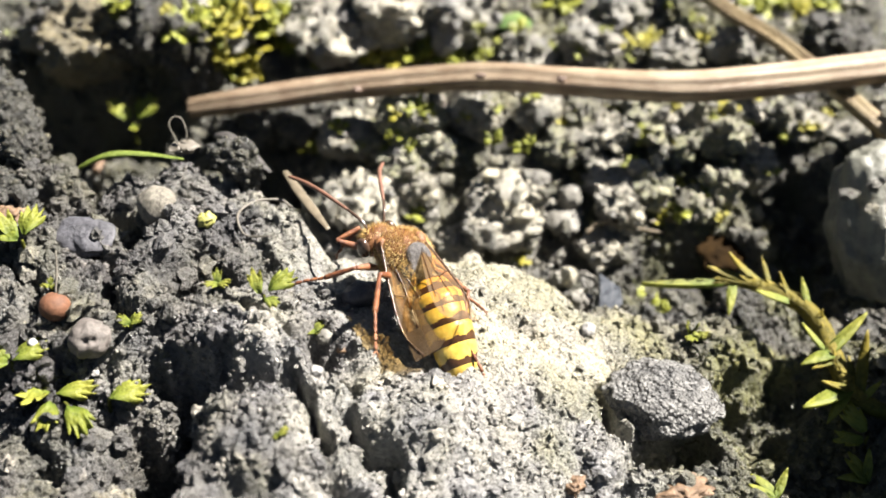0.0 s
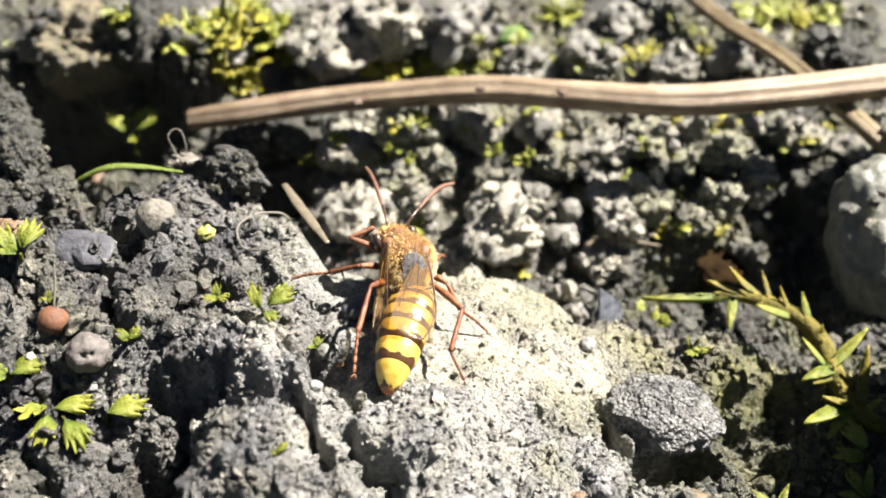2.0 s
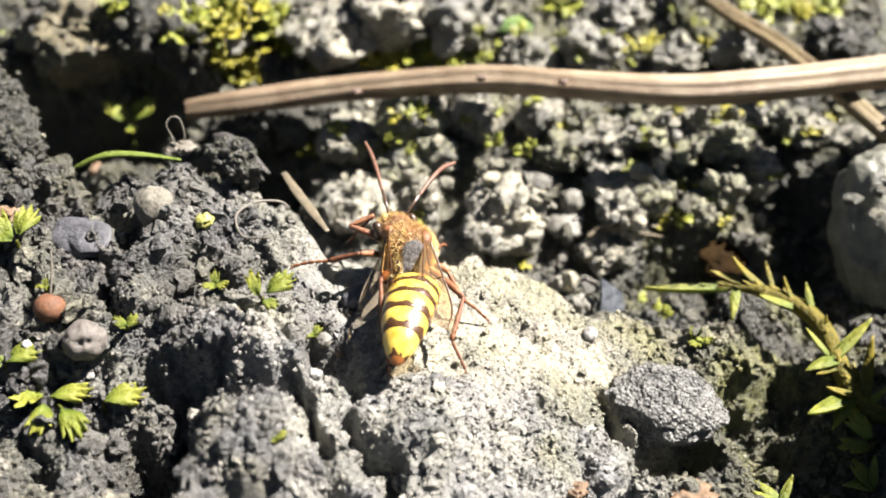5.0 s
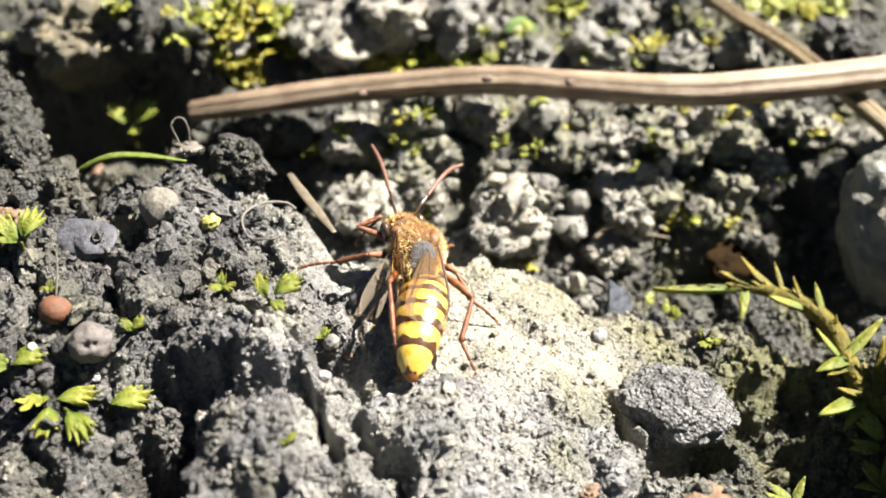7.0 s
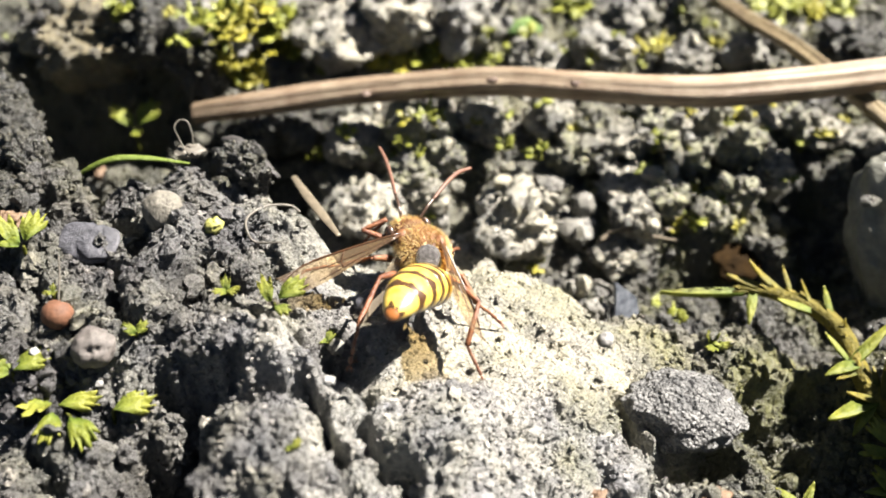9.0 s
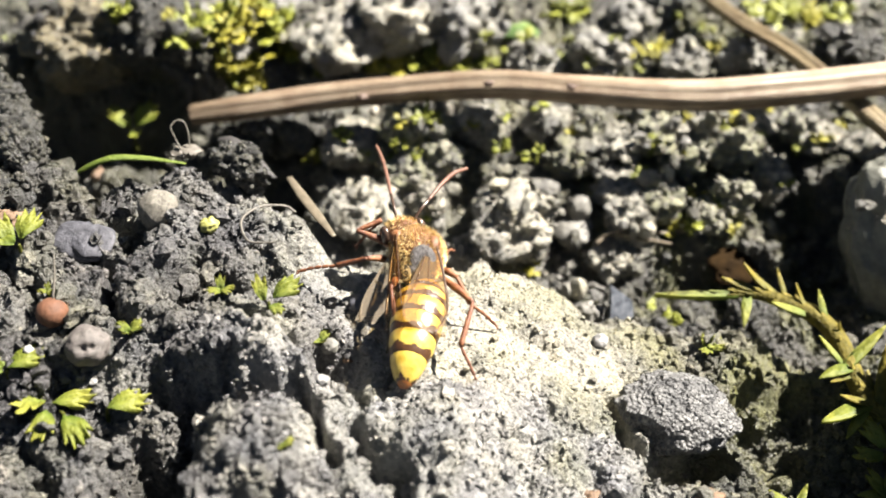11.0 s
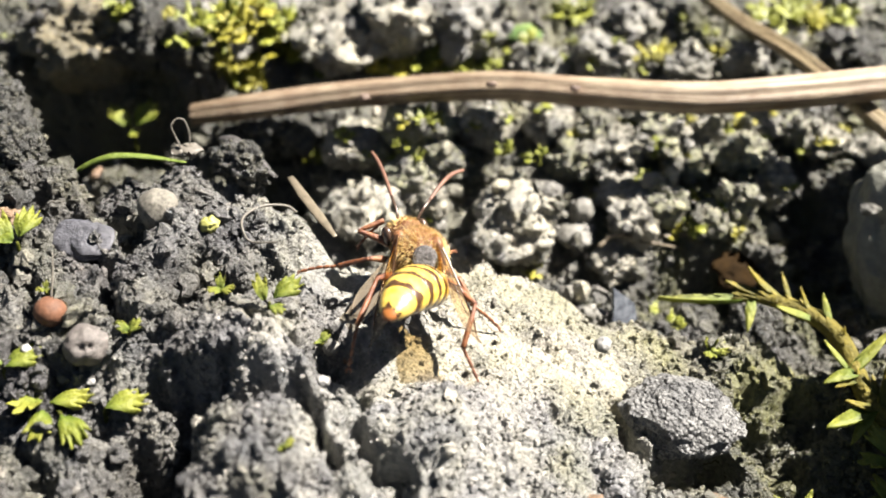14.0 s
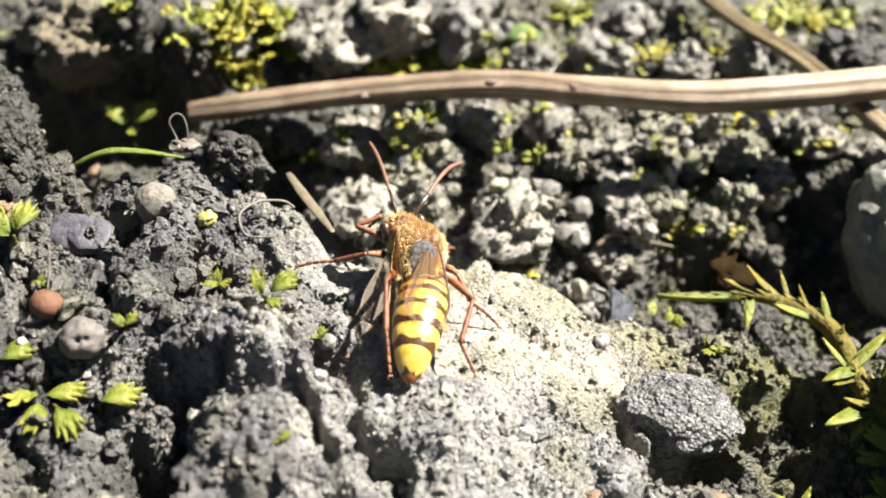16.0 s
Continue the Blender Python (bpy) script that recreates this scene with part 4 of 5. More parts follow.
for at in ((15.04, 23.33, -2.11), (10.3, 26.89, -1.74), (7.09, 17.87, -2.06), (4.11, 16.4, -1.5), (17.49, 14.12, -3.32), (20.96, 14.61, -2.94), (23.9, 19.08, -2.93), (24.03, 11.78, -4.03), (13.61, 18.83, -3.8), (9.41, 17.13, -3.42), (18.97, 9.98, -4.33), (15.84, 8.74, -5.87), (-7.36, 15.73, -2.88),
           (-3.37, 13.54, -1.87), (-5.72, 14.98, -3.85), (27.43, 15.94, -3.19), (14.01, 13.04, -4.28), (-9.79, 23.05, -2.86), (-0.62, 23.87, -1.6), (13.12, 23.73, 0.02), (18.4, 29.38, -1.21), (20.33, 27.27, -1.2), (22.97, 23.93, 0.39), (8.75, 23.99, -1.68), (10.91, 22.09, -0.93), (22.65, 16.69, -3.24), (20.15, 16.27, -2.41), (17.7, 16.87, -1.84), (14.79, 14.41, -2.53), (22.03, 12.13, -5.89),
           (17.48, 11.55, -4.62), (16.85, 10.22, -5.85), (19.85, 8.47, -5.36), (26.01, 16.1, -4.09), (29.72, 19, -4.44), (4.19, 12.99, -1.69), (6.09, 11.73, -1.46), (1.85, 15.32, -1.71), (-2.58, 14.97, -0.95), (-0.77, 14.36, -1.49), (-1.98, 13.14, -2.82), (-3.81, 15.24, -1.65), (-10.48, 19.26, -4.64), (-8.53, 24.07, -2.51), (-4.95, 24.17, -0.52),
           (-2, 27.52, -2.14), (2.82, 23.88, 0.17), (4.69, 25.47, -2.39), (14.49, 5.65, -9.48), (16.23, -4.64, -2.95), (18.98, -0.05, -7.13), (20.16, -0.47, -8.03), (5.65, 5.71, -6.79), (-32.92, 29.53, -1.3), (-33.31, 25.19, -1.18), (-20.33, 23.34, 2.47), (14.78, 1.37, -7.29), (-1.28, -4.18, 1.32)):
    tuft(at, 2, 0.75, "small patch of green moss clinging to a clod", "moss tufts", at[0] % 2 < 1.2, int(at[0] * 7) + 300, 0.7)


def moss_branch(points, radii, leaves, label, group):
    """A creeping moss stem with pointed leaves along it."""
    o = Vector(points[0])
    local = [Vector(p) - o for p in points]
    root = place(new("moss_branch"), o)
    part("stem", mesh_of("moss_stem", *tube(local, radii, 9, 8)[:2], MOSS), root)
    line = curve_points(local, 12)
    for at, size, heading, lift, k in leaves:
        q = line[min(len(line) - 1, int(at * (len(line) - 1)))]
        ob = part("leaf", (LANCE + LANCE_BRIGHT)[k], root)
        ob.matrix_basis = pose(q.x * MM, q.y * MM, q.z * MM, lift, 0, heading) @ Matrix.Scale(size, 4)
    return tagged(root, label, "moss", group)


# The creeping shoot beside the big stone: leaves that clasp the stem, and a few long ones at its nodes.
def pointed_leaf(root, start, end, k, wide=1.0):
    """A leaf of a shoot from one place to another."""
    p, d = Vector(start) - root.location / MM, Vector(end) - Vector(start)
    ob = part("leaf", (LANCE + LANCE_BRIGHT)[k], root)
    ob.matrix_basis = pose(*(p * MM), math.degrees(math.asin(d.z / d.length)), 0, math.degrees(math.atan2(-d.x, d.y))) @ Matrix.Diagonal((d.length * wide * 1.05, d.length, d.length * 0.9, 1))


rng = random.Random(8)
SHOOT = [(27.24, -9.09, -5.4), (25.49, -8.48, -4.9), (24.74, -7.19, -4.6), (24.29, -5.33, -4.2), (23.93, -3.39, -3.8), (22.89, -1.86, -3.4), (21.12, -0.89, -3.1), (19.32, -0.19, -3.1), (17.73, -0.29, -3.2)]
shoot = moss_branch(SHOOT, [0.48, 0.58, 0.6, 0.6, 0.58, 0.56, 0.48, 0.34, 0.14], [], "yellow-green creeping moss shoot with pointed leaves beside a stone", "moss shoots")
for start, end, k, wide in (((18.23, -0.34, -3.1), (12.79, -1.43, -2.6), 3, 0.42), ((18.88, -0.29, -3.1), (18.38, -2.44, -3.4), 4, 1.0), ((22.07, -2.01, -3), (19.92, -1.63, -2.6), 3, 1.1), ((19.83, -0.19, -3), (17.26, 0.57, -2.7), 0, 1.0),
                            ((20.68, -0.39, -3), (18.43, 1.02, -2.4), 2, 1.0), ((21.17, -0.54, -3), (20.77, 1.12, -2.2), 0, 0.8), ((23.26, -2.3, -3.2), (22.9, -0.7, -2.2), 3, 1.0), ((22.3, -1.77, -3), (21.49, -0.29, -2.4), 2, 0.9),
                            ((23.73, -5.23, -3.9), (22.32, -3.9, -3), 3, 0.8), ((24.1, -5.68, -3.8), (22.07, -6.57, -3.2), 4, 1.2), ((23.81, -5.59, -3.9), (26.58, -3.3, -3), 3, 0.8), ((24.86, -7.79, -4.4), (21.39, -9.8, -4.2), 3, 1.0),
                            ((24.64, -8, -4.4), (23.04, -9.97, -4.5), 4, 1.0), ((25.23, -8.35, -4.5), (25.91, -4.96, -3), 2, 1.0), ((24.97, -8, -4.4), (22.79, -7.95, -3.8), 0, 1.0), ((24.93, -7.45, -4.3), (24.98, -6.04, -3.4), 1, 1.0),
                            ((25.16, -8.69, -4.6), (26.6, -7.7, -4), 3, 1.0), ((24.02, -6.17, -4), (22.52, -6.92, -3.8), 0, 0.8)):
    pointed_leaf(shoot, start, end, k, wide * 0.8)
line = curve_points([Vector(p) for p in SHOOT], 6)
for i in range(3, len(line) - 4):
    side = Vector((rng.uniform(-0.5, 0.5), rng.uniform(-0.5, 0.5), rng.uniform(0.0, 0.7)))
    pointed_leaf(shoot, line[i], line[min(i + 4, len(line) - 1)] + side, rng.choice((0, 1, 1, 2)), 0.95)
o = (25.29, -10.69, -5.98)
leafy("moss_sprig", (*o, o[2]), [aimed(o, (24.51, -9.18, -5.82), LOBED[0], 2.2, 30), aimed(o, (24.28, -10.96, -6.15), LOBED[1], 2.2, 5)], "jagged yellow-green leaf at the edge of the soil", "small plant", "leafy sprigs", 0.5)
o = (24.74, -13.32, -6.66)
leafy("moss_sprig", (*o, o[2]), [(LANCE_BRIGHT[k % 2], 1.9, h, 30, (0, 0, 0)) for k, h in enumerate((60, 25, -10, 95))], "star-shaped pale green moss shoot", "moss", "moss shoots", 0.5)
o = (18.91, -15.26, -5.2)
leafy("moss_sprig", (*o, o[2]), [(LANCE_BRIGHT[k % 2], 1.8, h, 20, (0, 0, 0)) for k, h in enumerate((80, 40, -30))], "star-shaped pale green moss shoot", "moss", "moss shoots", 0.3)

# The seedling's two pale leaves far behind.
o = (5.68, 27.31, -0.71)
seedling = leafy("seedling", o[:2], [], "seedling with two pale green rounded leaves", "seedling", "", 0.8)
for dx, size in ((-0.5, 0.85), (0.7, 1.1)):
    v, f = ball(size, size * 0.75, 0.22, 3)
    ob = part("leaf", mesh_of("round_leaf", v, f, LEAF_PALE), seedling)
    ob.matrix_basis = pose(dx * MM, 0, 1.0 * MM, 35, dx * 10, 0)

x, y, z = (-13.14, -2.74, 4.67)
bud_stalk = place(new("moss_bud"), (x, y, z))
part("stalk", mesh_of("stalk", *tube([(0, 0, -0.8), (0, 0, -0.2), (0, 0, 0)], [0.15, 0.15, 0.12], 7, 3)[:2], MOSS), bud_stalk)
part("bud", lump_mesh("bud", 3, plain_material("pale_yellow_bud", (0.2, 0.2, 0.05), 0.5, 1.5, 0.3, 0.05, second=(0.33, 0.32, 0.1)), 0.58, 0.58, 0.52, 4, 0.15, 0.25, 0.1), bud_stalk)
tagged(bud_stalk, "round yellow-green moss bud on dark soil", "moss")

# Fallen bits: blade, husk, threads.
v, f, _ = tube([(-22.54, 2.66, 3.6), (-21.27, 2.51, 4.6), (-19.61, 2.49, 5.3), (-17.64, 2.62, 5.2), (-15.35, 2.64, 4.8)], [0.14, 0.25, 0.27, 0.22, 0.08], 10, 8, flat=0.5)
tagged(new("grass_blade", mesh_of("grass_blade", v, f, GRASS)), "curved narrow green grass blade lying on the mound", "grass blade")
v, f, _ = tube([(-9.56, 4.23, 2.5), (-8.58, 2.37, 2.6), (-7.39, 0.38, 2.6), (-6.36, -1.32, 2.6)], [0.2, 0.32, 0.3, 0.13], 10, 8, flat=0.3)
tagged(new("husk", mesh_of("husk", v, f, TAN_HUSK)), "translucent tan pointed husk leaning against the mound", "husk")
v, f, _ = tube([(-15.79, 3.77, 4.9), (-16.15, 4.21, 5.5), (-16.36, 4.43, 6.1), (-16.06, 4.76, 6.4), (-15.6, 4.73, 6.3), (-15.36, 4.4, 5.7), (-15.33, 4.06, 5.1)], [0.05] * 7, 7, 8)
v2, f2 = ball(1, 0.5, 0.28, 3)
v2 = [Vector((-15.5, 3.91, 4.7)) + p + Vector((0.2 * noise.noise(p * 2), 0.2 * noise.noise(p * 3), 0.25 * noise.noise(p * 4))) for p in v2]
thread = tagged(new("looped_thread", mesh_of("looped_thread", v, f, FIBRE)), "looped pale dry thread rising from a dry crumb", "plant fibre")
part("crumb", mesh_of("crumb", v2, f2, FIBRE), thread)
v, f, _ = tube([(-8.7, 0.1, 3.2), (-9.37, 0.39, 3.45), (-10.72, -0.07, 3.76), (-11.54, -1.32, 3.97), (-11.39, -2.46, 3.95), (-10.93, -2.78, 3.45), (-9.47, -3.13, 3.73)], [0.07, 0.08, 0.08, 0.075, 0.07, 0.06, 0.04], 8, 8)
tagged(new("rootlet", mesh_of("rootlet", v, f, FIBRE)), "thin pale curved rootlet on the soil", "rootlet")
for line, r in (([(10.35, 7, -5.48), (11.55, 7.69, -5.06), (13.41, 7.04, -4.99), (16.01, 7.79, -6.21)], 0.17), ([(10.75, 7.41, -5.22), (12.63, 7.51, -4.48), (15.3, 8.62, -5.9), (16.93, 8.26, -5.3)], 0.13)):
    v, f, _ = tube(line, [r, r * 1.1, r * 0.8, r * 0.5][: len(line)], 8, 8)
    tagged(new("twig", mesh_of("twig", v, f, TAN_HUSK)), "thin pale tan dry twig between clods", "twig", "dry twigs")
v, f, _ = tube([(-13.69, 4.89, 4.9), (-12.75, 4.27, 5.2), (-11.42, 3.22, 4.9), (-10.01, 2.04, 4.2)], [0.2, 0.42, 0.34, 0.12], 12, 8, 4, 0.2, flat=0.5)
tagged(new("bark_sliver", mesh_of("bark_sliver", v, f, plain_material("dark_bark", (0.035, 0.032, 0.03), 0.5, 2.0, 0.5, 0.2))), "dark grey bark sliver on the mound's crest", "bark chip")
# The near-black colour of this leaf carries the shade of the hollow.
lump("dead_leaf", (20.2, 7.0, -7.4), plain_material("orange_brown_leaf_in_shade", (0.013, 0.0065, 0.0009), 0.9, 1.0, 0.5, 0.1, 0.1), (2.0, 1.4, 0.35), 6, "orange-brown dead leaf with the shade of the hollow put into its colour", "dead leaf", "", 20, 0.0, 4, 0.3, 0.3, 0.05, tilt=35)
lump("seed_speck", (-5.15, -9.44, 1.36)[:2], BROWN_CHIP, (0.35, 0.25, 0.2), 2, "tiny orange-brown speck in the hollow", "speck", "", 0, 0.1, 2)

# Glassy flake standing on edge.
bm = bmesh.new()
for x, z in ((-0.95, -0.6), (0.85, -0.7), (0.9, 0.9), (0.25, 1.5), (-0.35, 2.1), (-0.5, 1.0)):
    bm.verts.new((x * 1.15 * MM, 0, z * 1.15 * MM))
bm.faces.new(bm.verts)
res = bmesh.ops.extrude_face_region(bm, geom=bm.faces[:])
for v in res["geom"]:
    if isinstance(v, bmesh.types.BMVert):
        v.co += Vector((0.15 * MM, 0.55 * MM, -0.12 * MM))
bmesh.ops.recalc_face_normals(bm, faces=bm.faces[:])
bmesh.ops.bevel(bm, geom=bm.edges[:], offset=0.08 * MM, segments=2, affect="EDGES")
me = bpy.data.meshes.new("stone_flake")
bm.to_mesh(me)
bm.free()
me.materials.append(FLAKE)
x, y, z = (11.5, 0.83, -7.06)
tagged(place(new("stone_flake", me), (x, y, ground_at(x, y) + 1.15), -36, 5, 24), "pointed blue-grey glassy stone flake standing in soil", "stone chip")

# Brown seed with a white bristle.
x, y, z = (-20.53, -8.96, 3.68)
zz = ground_at(x, y) + 0.62
v, f = ball(0.86, 0.84, 0.78, 4)
seed = tagged(place(new("seed", mesh_of("seed", v, f, BROWN_SEED)), (x, y, zz)), "round reddish brown seed with a white bristle", "seed")
v, f, _ = tube([(0.1, 0.3, 0.6), (0.15, 1.2, 1.5), (0.1, 2.0, 2.3)], [0.07, 0.06, 0.04], 7, 6)
part("bristle", mesh_of("bristle", v, f, FIBRE), seed, "stiff white bristle")


# ---- the bee ----
# bee pose begin
BEE = (-1.45, -4.4, 4)
WAIST = (0.6, -2.0, -0.45)
ABDOMEN_LENGTH = 6.5
TURNS = [(0, -0.2, -0.9, 0.3, 26), (0.1, -0.2, -0.5, 0.2, 17), (0.2, -0.2, -0.2, 0.1, 11), (0.3, -0.2, -0.1, 0, 8), (0.5, -0.3, -0.3, 0, 5), (0.8, -0.2, -0.1, 0, 2), (1.0, 0, 0, 0, 0), (16, 0, 0, 0, 0)]
# bee pose end
O = Vector(BEE)
m, t, out = material("amber_cuticle")
vec = coords(t)
finish(t, out, ramp(t, noise_tex(t, vec, 1.6, 5, 0.7), [(0.3, (0.045, 0.014, 0.007)), (0.5, (0.13, 0.045, 0.017)), (0.72, (0.26, 0.12, 0.05))]), 0.48, [(noise_tex(t, vec, 9, 3), 0.7, 0.08)], 0.45)
AMBER = m
YELLOW = plain_material("yellow_band", (0.42, 0.27, 0.025), 0.29, 2.0, 0.2, 0.05, 0.6, 0.3, second=(0.54, 0.4, 0.085))
BROWN_BAND = plain_material("dark_brown_band", (0.045, 0.02, 0.008), 0.3, 2.0, 0.4, 0.05, 0.5)
TIP = plain_material("orange_tip", (0.24, 0.085, 0.02), 0.4, 2.0, 0.3, 0.05, 0.5)
THORAX = plain_material("brown_thorax", (0.13, 0.056, 0.022), 0.5, 2.5, 0.4, 0.12)
PLATE = plain_material("grey_dark_plate", (0.035, 0.03, 0.028), 0.42, 4.0, 0.6, 0.3, second=(0.12, 0.11, 0.105))
m, t, out = material("golden_hair")
g = t.nodes.new("ShaderNodeNewGeometry")
finish(t, out, ramp(t, g.outputs["Random Per Island"], [(0.0, (0.26, 0.125, 0.034)), (0.35, (0.44, 0.28, 0.085)), (0.7, (0.58, 0.44, 0.18)), (1.0, (0.72, 0.62, 0.4))]), 0.4, (), 0.5)
HAIR = m
EYE = plain_material("dark_eye", (0.05, 0.03, 0.02), 0.25, 5.0, 0.3, 0.02, 0.6)
ANTENNA = plain_material("red_brown_antenna", (0.12, 0.06, 0.04), 0.45, 3.0, 0.35, 0.03)

def membrane(name, base_tint, tip_tint, gloss, clearness):
    """A thin wing skin, amber towards its root."""
    m, t, out = material(name)
    vec = coords(t)
    b = finish(t, out, gloss, 0.14, [(noise_tex(t, vec, 2.5, 3), 0.4, 0.05)], 0.6)
    clear = t.nodes.new("ShaderNodeBsdfTransparent")
    split = t.nodes.new("ShaderNodeSeparateXYZ")
    t.links.new(vec, split.inputs[0])
    way = node(t, "MapRange", From_Min=-1.5, From_Max=-7.0)
    t.links.new(split.outputs["Y"], way.inputs["Value"])
    t.links.new(mixed(t, base_tint, tip_tint, way.outputs["Result"]), clear.inputs[0])
    mix = t.nodes.new("ShaderNodeMixShader")
    mix.inputs[0].default_value = clearness
    t.links.new(b.outputs[0], mix.inputs[1])
    t.links.new(clear.outputs[0], mix.inputs[2])
    t.links.new(mix.outputs[0], out.inputs["Surface"])
    return m


MEMBRANE = membrane("wing_membrane", (0.95, 0.8, 0.5), (0.92, 0.885, 0.83), (0.22, 0.17, 0.125), 0.85)
MEMBRANE_CLEAR = membrane("hindwing_membrane", (0.95, 0.91, 0.83), (0.95, 0.92, 0.87), (0.34, 0.29, 0.225), 0.72)


def moved(piece, at, rx=0, ry=0, rz=0):
    m = pose(*at, rx, ry, rz)
    return [m @ Vector(p) for p in piece[0]], piece[1]


bee = new("bee", mesh_of("thorax", *moved(ball(1.5, 1.75, 1.35, 4), (0, 0, 0), 12, 0, 16), THORAX))
place(bee, O)
tagged(bee, "wasp-like bee with yellow and brown banded abdomen grooming itself", "bee")
part("rear_thorax", mesh_of("rear_thorax", *moved(ball(1.0, 0.95, 0.9, 4), (0.08, -1.3, -0.05), 20, 0, 6), PLATE), bee, "bare dark grey rear of the thorax")
part("back_plate", mesh_of("back_plate", *moved(ball(0.72, 0.85, 0.24, 4), (0.35, -1.3, 0.84), 42, 0, 8), PLATE), bee, "bare dark grey plate between the wings")
for side, at in ((1, (0.95, -0.1, 0.95)), (-1, (-1.15, 0.5, 0.85))):
    part("wing_scale", mesh_of("wing_scale", *moved(ball(0.36, 0.5, 0.28, 4), at, 15, side * 25, 0), THORAX), bee, "red-brown scale over the wing root")
head = part("head", mesh_of("head", *moved(ball(1.2, 0.72, 0.95, 4), (-0.85, 1.95, -0.15), 10, 0, 22), THORAX), bee, "hairy golden-brown head")
for s in (-1, 1):
    part("eye", mesh_of("eye", *moved(ball(0.34, 0.5, 0.68, 3), (-0.85 + s * 0.98, 1.95 + s * 0.36, -0.05), 0, 0, 22), EYE), head, "dark compound eye")


def fur(count, centre, radii, keep, seed, length=0.5):
    """Short hairs that stand on an oval body."""
    rng = random.Random(seed)
    verts, faces = [], []
    while len(faces) < count * 3:
        n = Vector((rng.gauss(0, 1), rng.gauss(0, 1), rng.gauss(0, 1))).normalized()
        if not keep(n):
            continue
        p = Vector(centre) + Vector((n.x * radii[0], n.y * radii[1], n.z * radii[2])) * 0.97
        way = (n + Vector((rng.gauss(0, 0.35), rng.gauss(0, 0.35) - 0.3, rng.gauss(0, 0.35)))).normalized()
        side = way.orthogonal().normalized()
        third = way.cross(side)
        k, w = len(verts), 0.017
        verts += [p + side * w, p - side * w * 0.5 + third * w, p - side * w * 0.5 - third * w, p + way * length * rng.uniform(0.5, 1.1)]
        faces += [(k, k + 1, k + 3), (k + 1, k + 2, k + 3), (k + 2, k, k + 3)]
    return verts, faces


part("thorax_hair", mesh_of("thorax_hair", *fur(5200, (0, 0, 0), (1.5, 1.7, 1.36), lambda n: n.z > -0.4 and not (abs(n.x - 0.2) < 0.3 and -0.95 < n.y < -0.5 and n.z > 0.1), 4, 0.34), HAIR, False), bee, "short golden-orange hairs")
part("rear_hair", mesh_of("rear_hair", *fur(900, (0.08, -1.3, -0.05), (1.0, 0.95, 0.9), lambda n: n.z > -0.2 and abs(n.x - 0.2) > 0.55, 6, 0.26), HAIR, False), bee, "sparse pale hairs")
part("head_hair", mesh_of("head_hair", *fur(1100, (-0.85, 1.95, -0.15), (1.15, 0.75, 0.95), lambda n: n.z > -0.3 and abs(n.x) < 0.8, 5, 0.34), HAIR, False), head, "short golden hairs")

# Antennae: a dark basal joint and a red-brown lash.
ANTENNAE = ((((-2.65, -2.08, 4.5), (-2.82, -1.46, 4.9), (-3.07, -0.48, 5)), ((-3.07, -0.48, 5), (-3.55, 1.71, 4.9), (-3.96, 3.31, 4.7), (-4.37, 4.63, 4.4))),
            (((-1.65, -1.98, 4.5), (-1.27, -1.46, 4.9), (-0.89, -0.78, 5)), ((-0.89, -0.78, 5), (-0.21, 0.65, 5), (0.43, 1.84, 4.8), (1.14, 2.64, 4.5))))
antennae = []
for scape, lash in ANTENNAE:
    at = Vector(scape[0]) - O
    me = mesh_of("antenna", *tube([Vector(p) - O - at for p in scape], [0.08, 0.1, 0.09], 9, 5)[:2], EYE)
    a = part("antenna", me, bee)
    a.location = at * MM
    line = [Vector(p) - O - at for p in lash]
    v, f, along = tube(line, [0.09, 0.125, 0.135, 0.1], 10, 14)
    part("lash", mesh_of("lash", v, f, ANTENNA), a, "red-brown ringed antenna lash")
    antennae.append((a, at))


# Legs: thigh, shin and foot.
def leg(points, label=""):
    p = [Vector(q) - O for q in points]
    o = p[0]
    p = [q - o for q in p]
    mid = (p[0] + p[1]) / 2 + Vector((0, 0, 0.1))
    thigh = part("leg", mesh_of("thigh", *tube([p[0], mid, p[1]], [0.13, 0.22, 0.13], 10, 6)[:2], AMBER), bee, label)
    thigh.location = o * MM
    part("shin", mesh_of("shin", *tube([p[1], (p[1] + p[2]) / 2, p[2]], [0.1, 0.15, 0.15], 10, 6)[:2], AMBER), thigh)
    bits, end = [], p[3]
    for k in range(5):
        a, b = p[2].lerp(end, k / 5), p[2].lerp(end, (k + 0.92) / 5)
        sag = Vector((0, 0, 0.12 * math.sin(math.pi * k / 5)))
        bits.append(tube([a + sag, (a + b) / 2 + sag, b + sag], [0.07, 0.1, 0.08], 8, 3)[:2])
    for s in (-1, 1):
        way = (end - p[2]).normalized()
        side = way.cross(Vector((0, 0, 1))).normalized()
        bits.append(tube([end, end + way * 0.15 + side * 0.12 * s, end + way * 0.25 + side * 0.1 * s - Vector((0, 0, 0.12))], [0.05, 0.04, 0.015], 6, 3)[:2])
    part("foot", mesh_of("foot", *join(*bits), AMBER), thigh)
    return thigh, o


def hip(x, y, z):
    return tuple(O + Vector((x, y, z)))


planted = [leg([hip(-0.9, 1.1, -0.7), (-4.9, -2.6, 4.2), (-3.5, -2.05, 4.5), (-4.9, -2.5, 3.0)]),
           leg([hip(-1.2, 0.4, -0.9), (-4.15, -5.1, 4.4), (-5.9, -4.85, 3.6), (-8.02, -4.69, 2.95)])]
hind, hind_at = leg([hip(-1.0, -0.8, -0.8), (-3.0, -7.4, 4.6), (-2.85, -10.6, 4.1), (-2.6, -12.4, 2.8)])
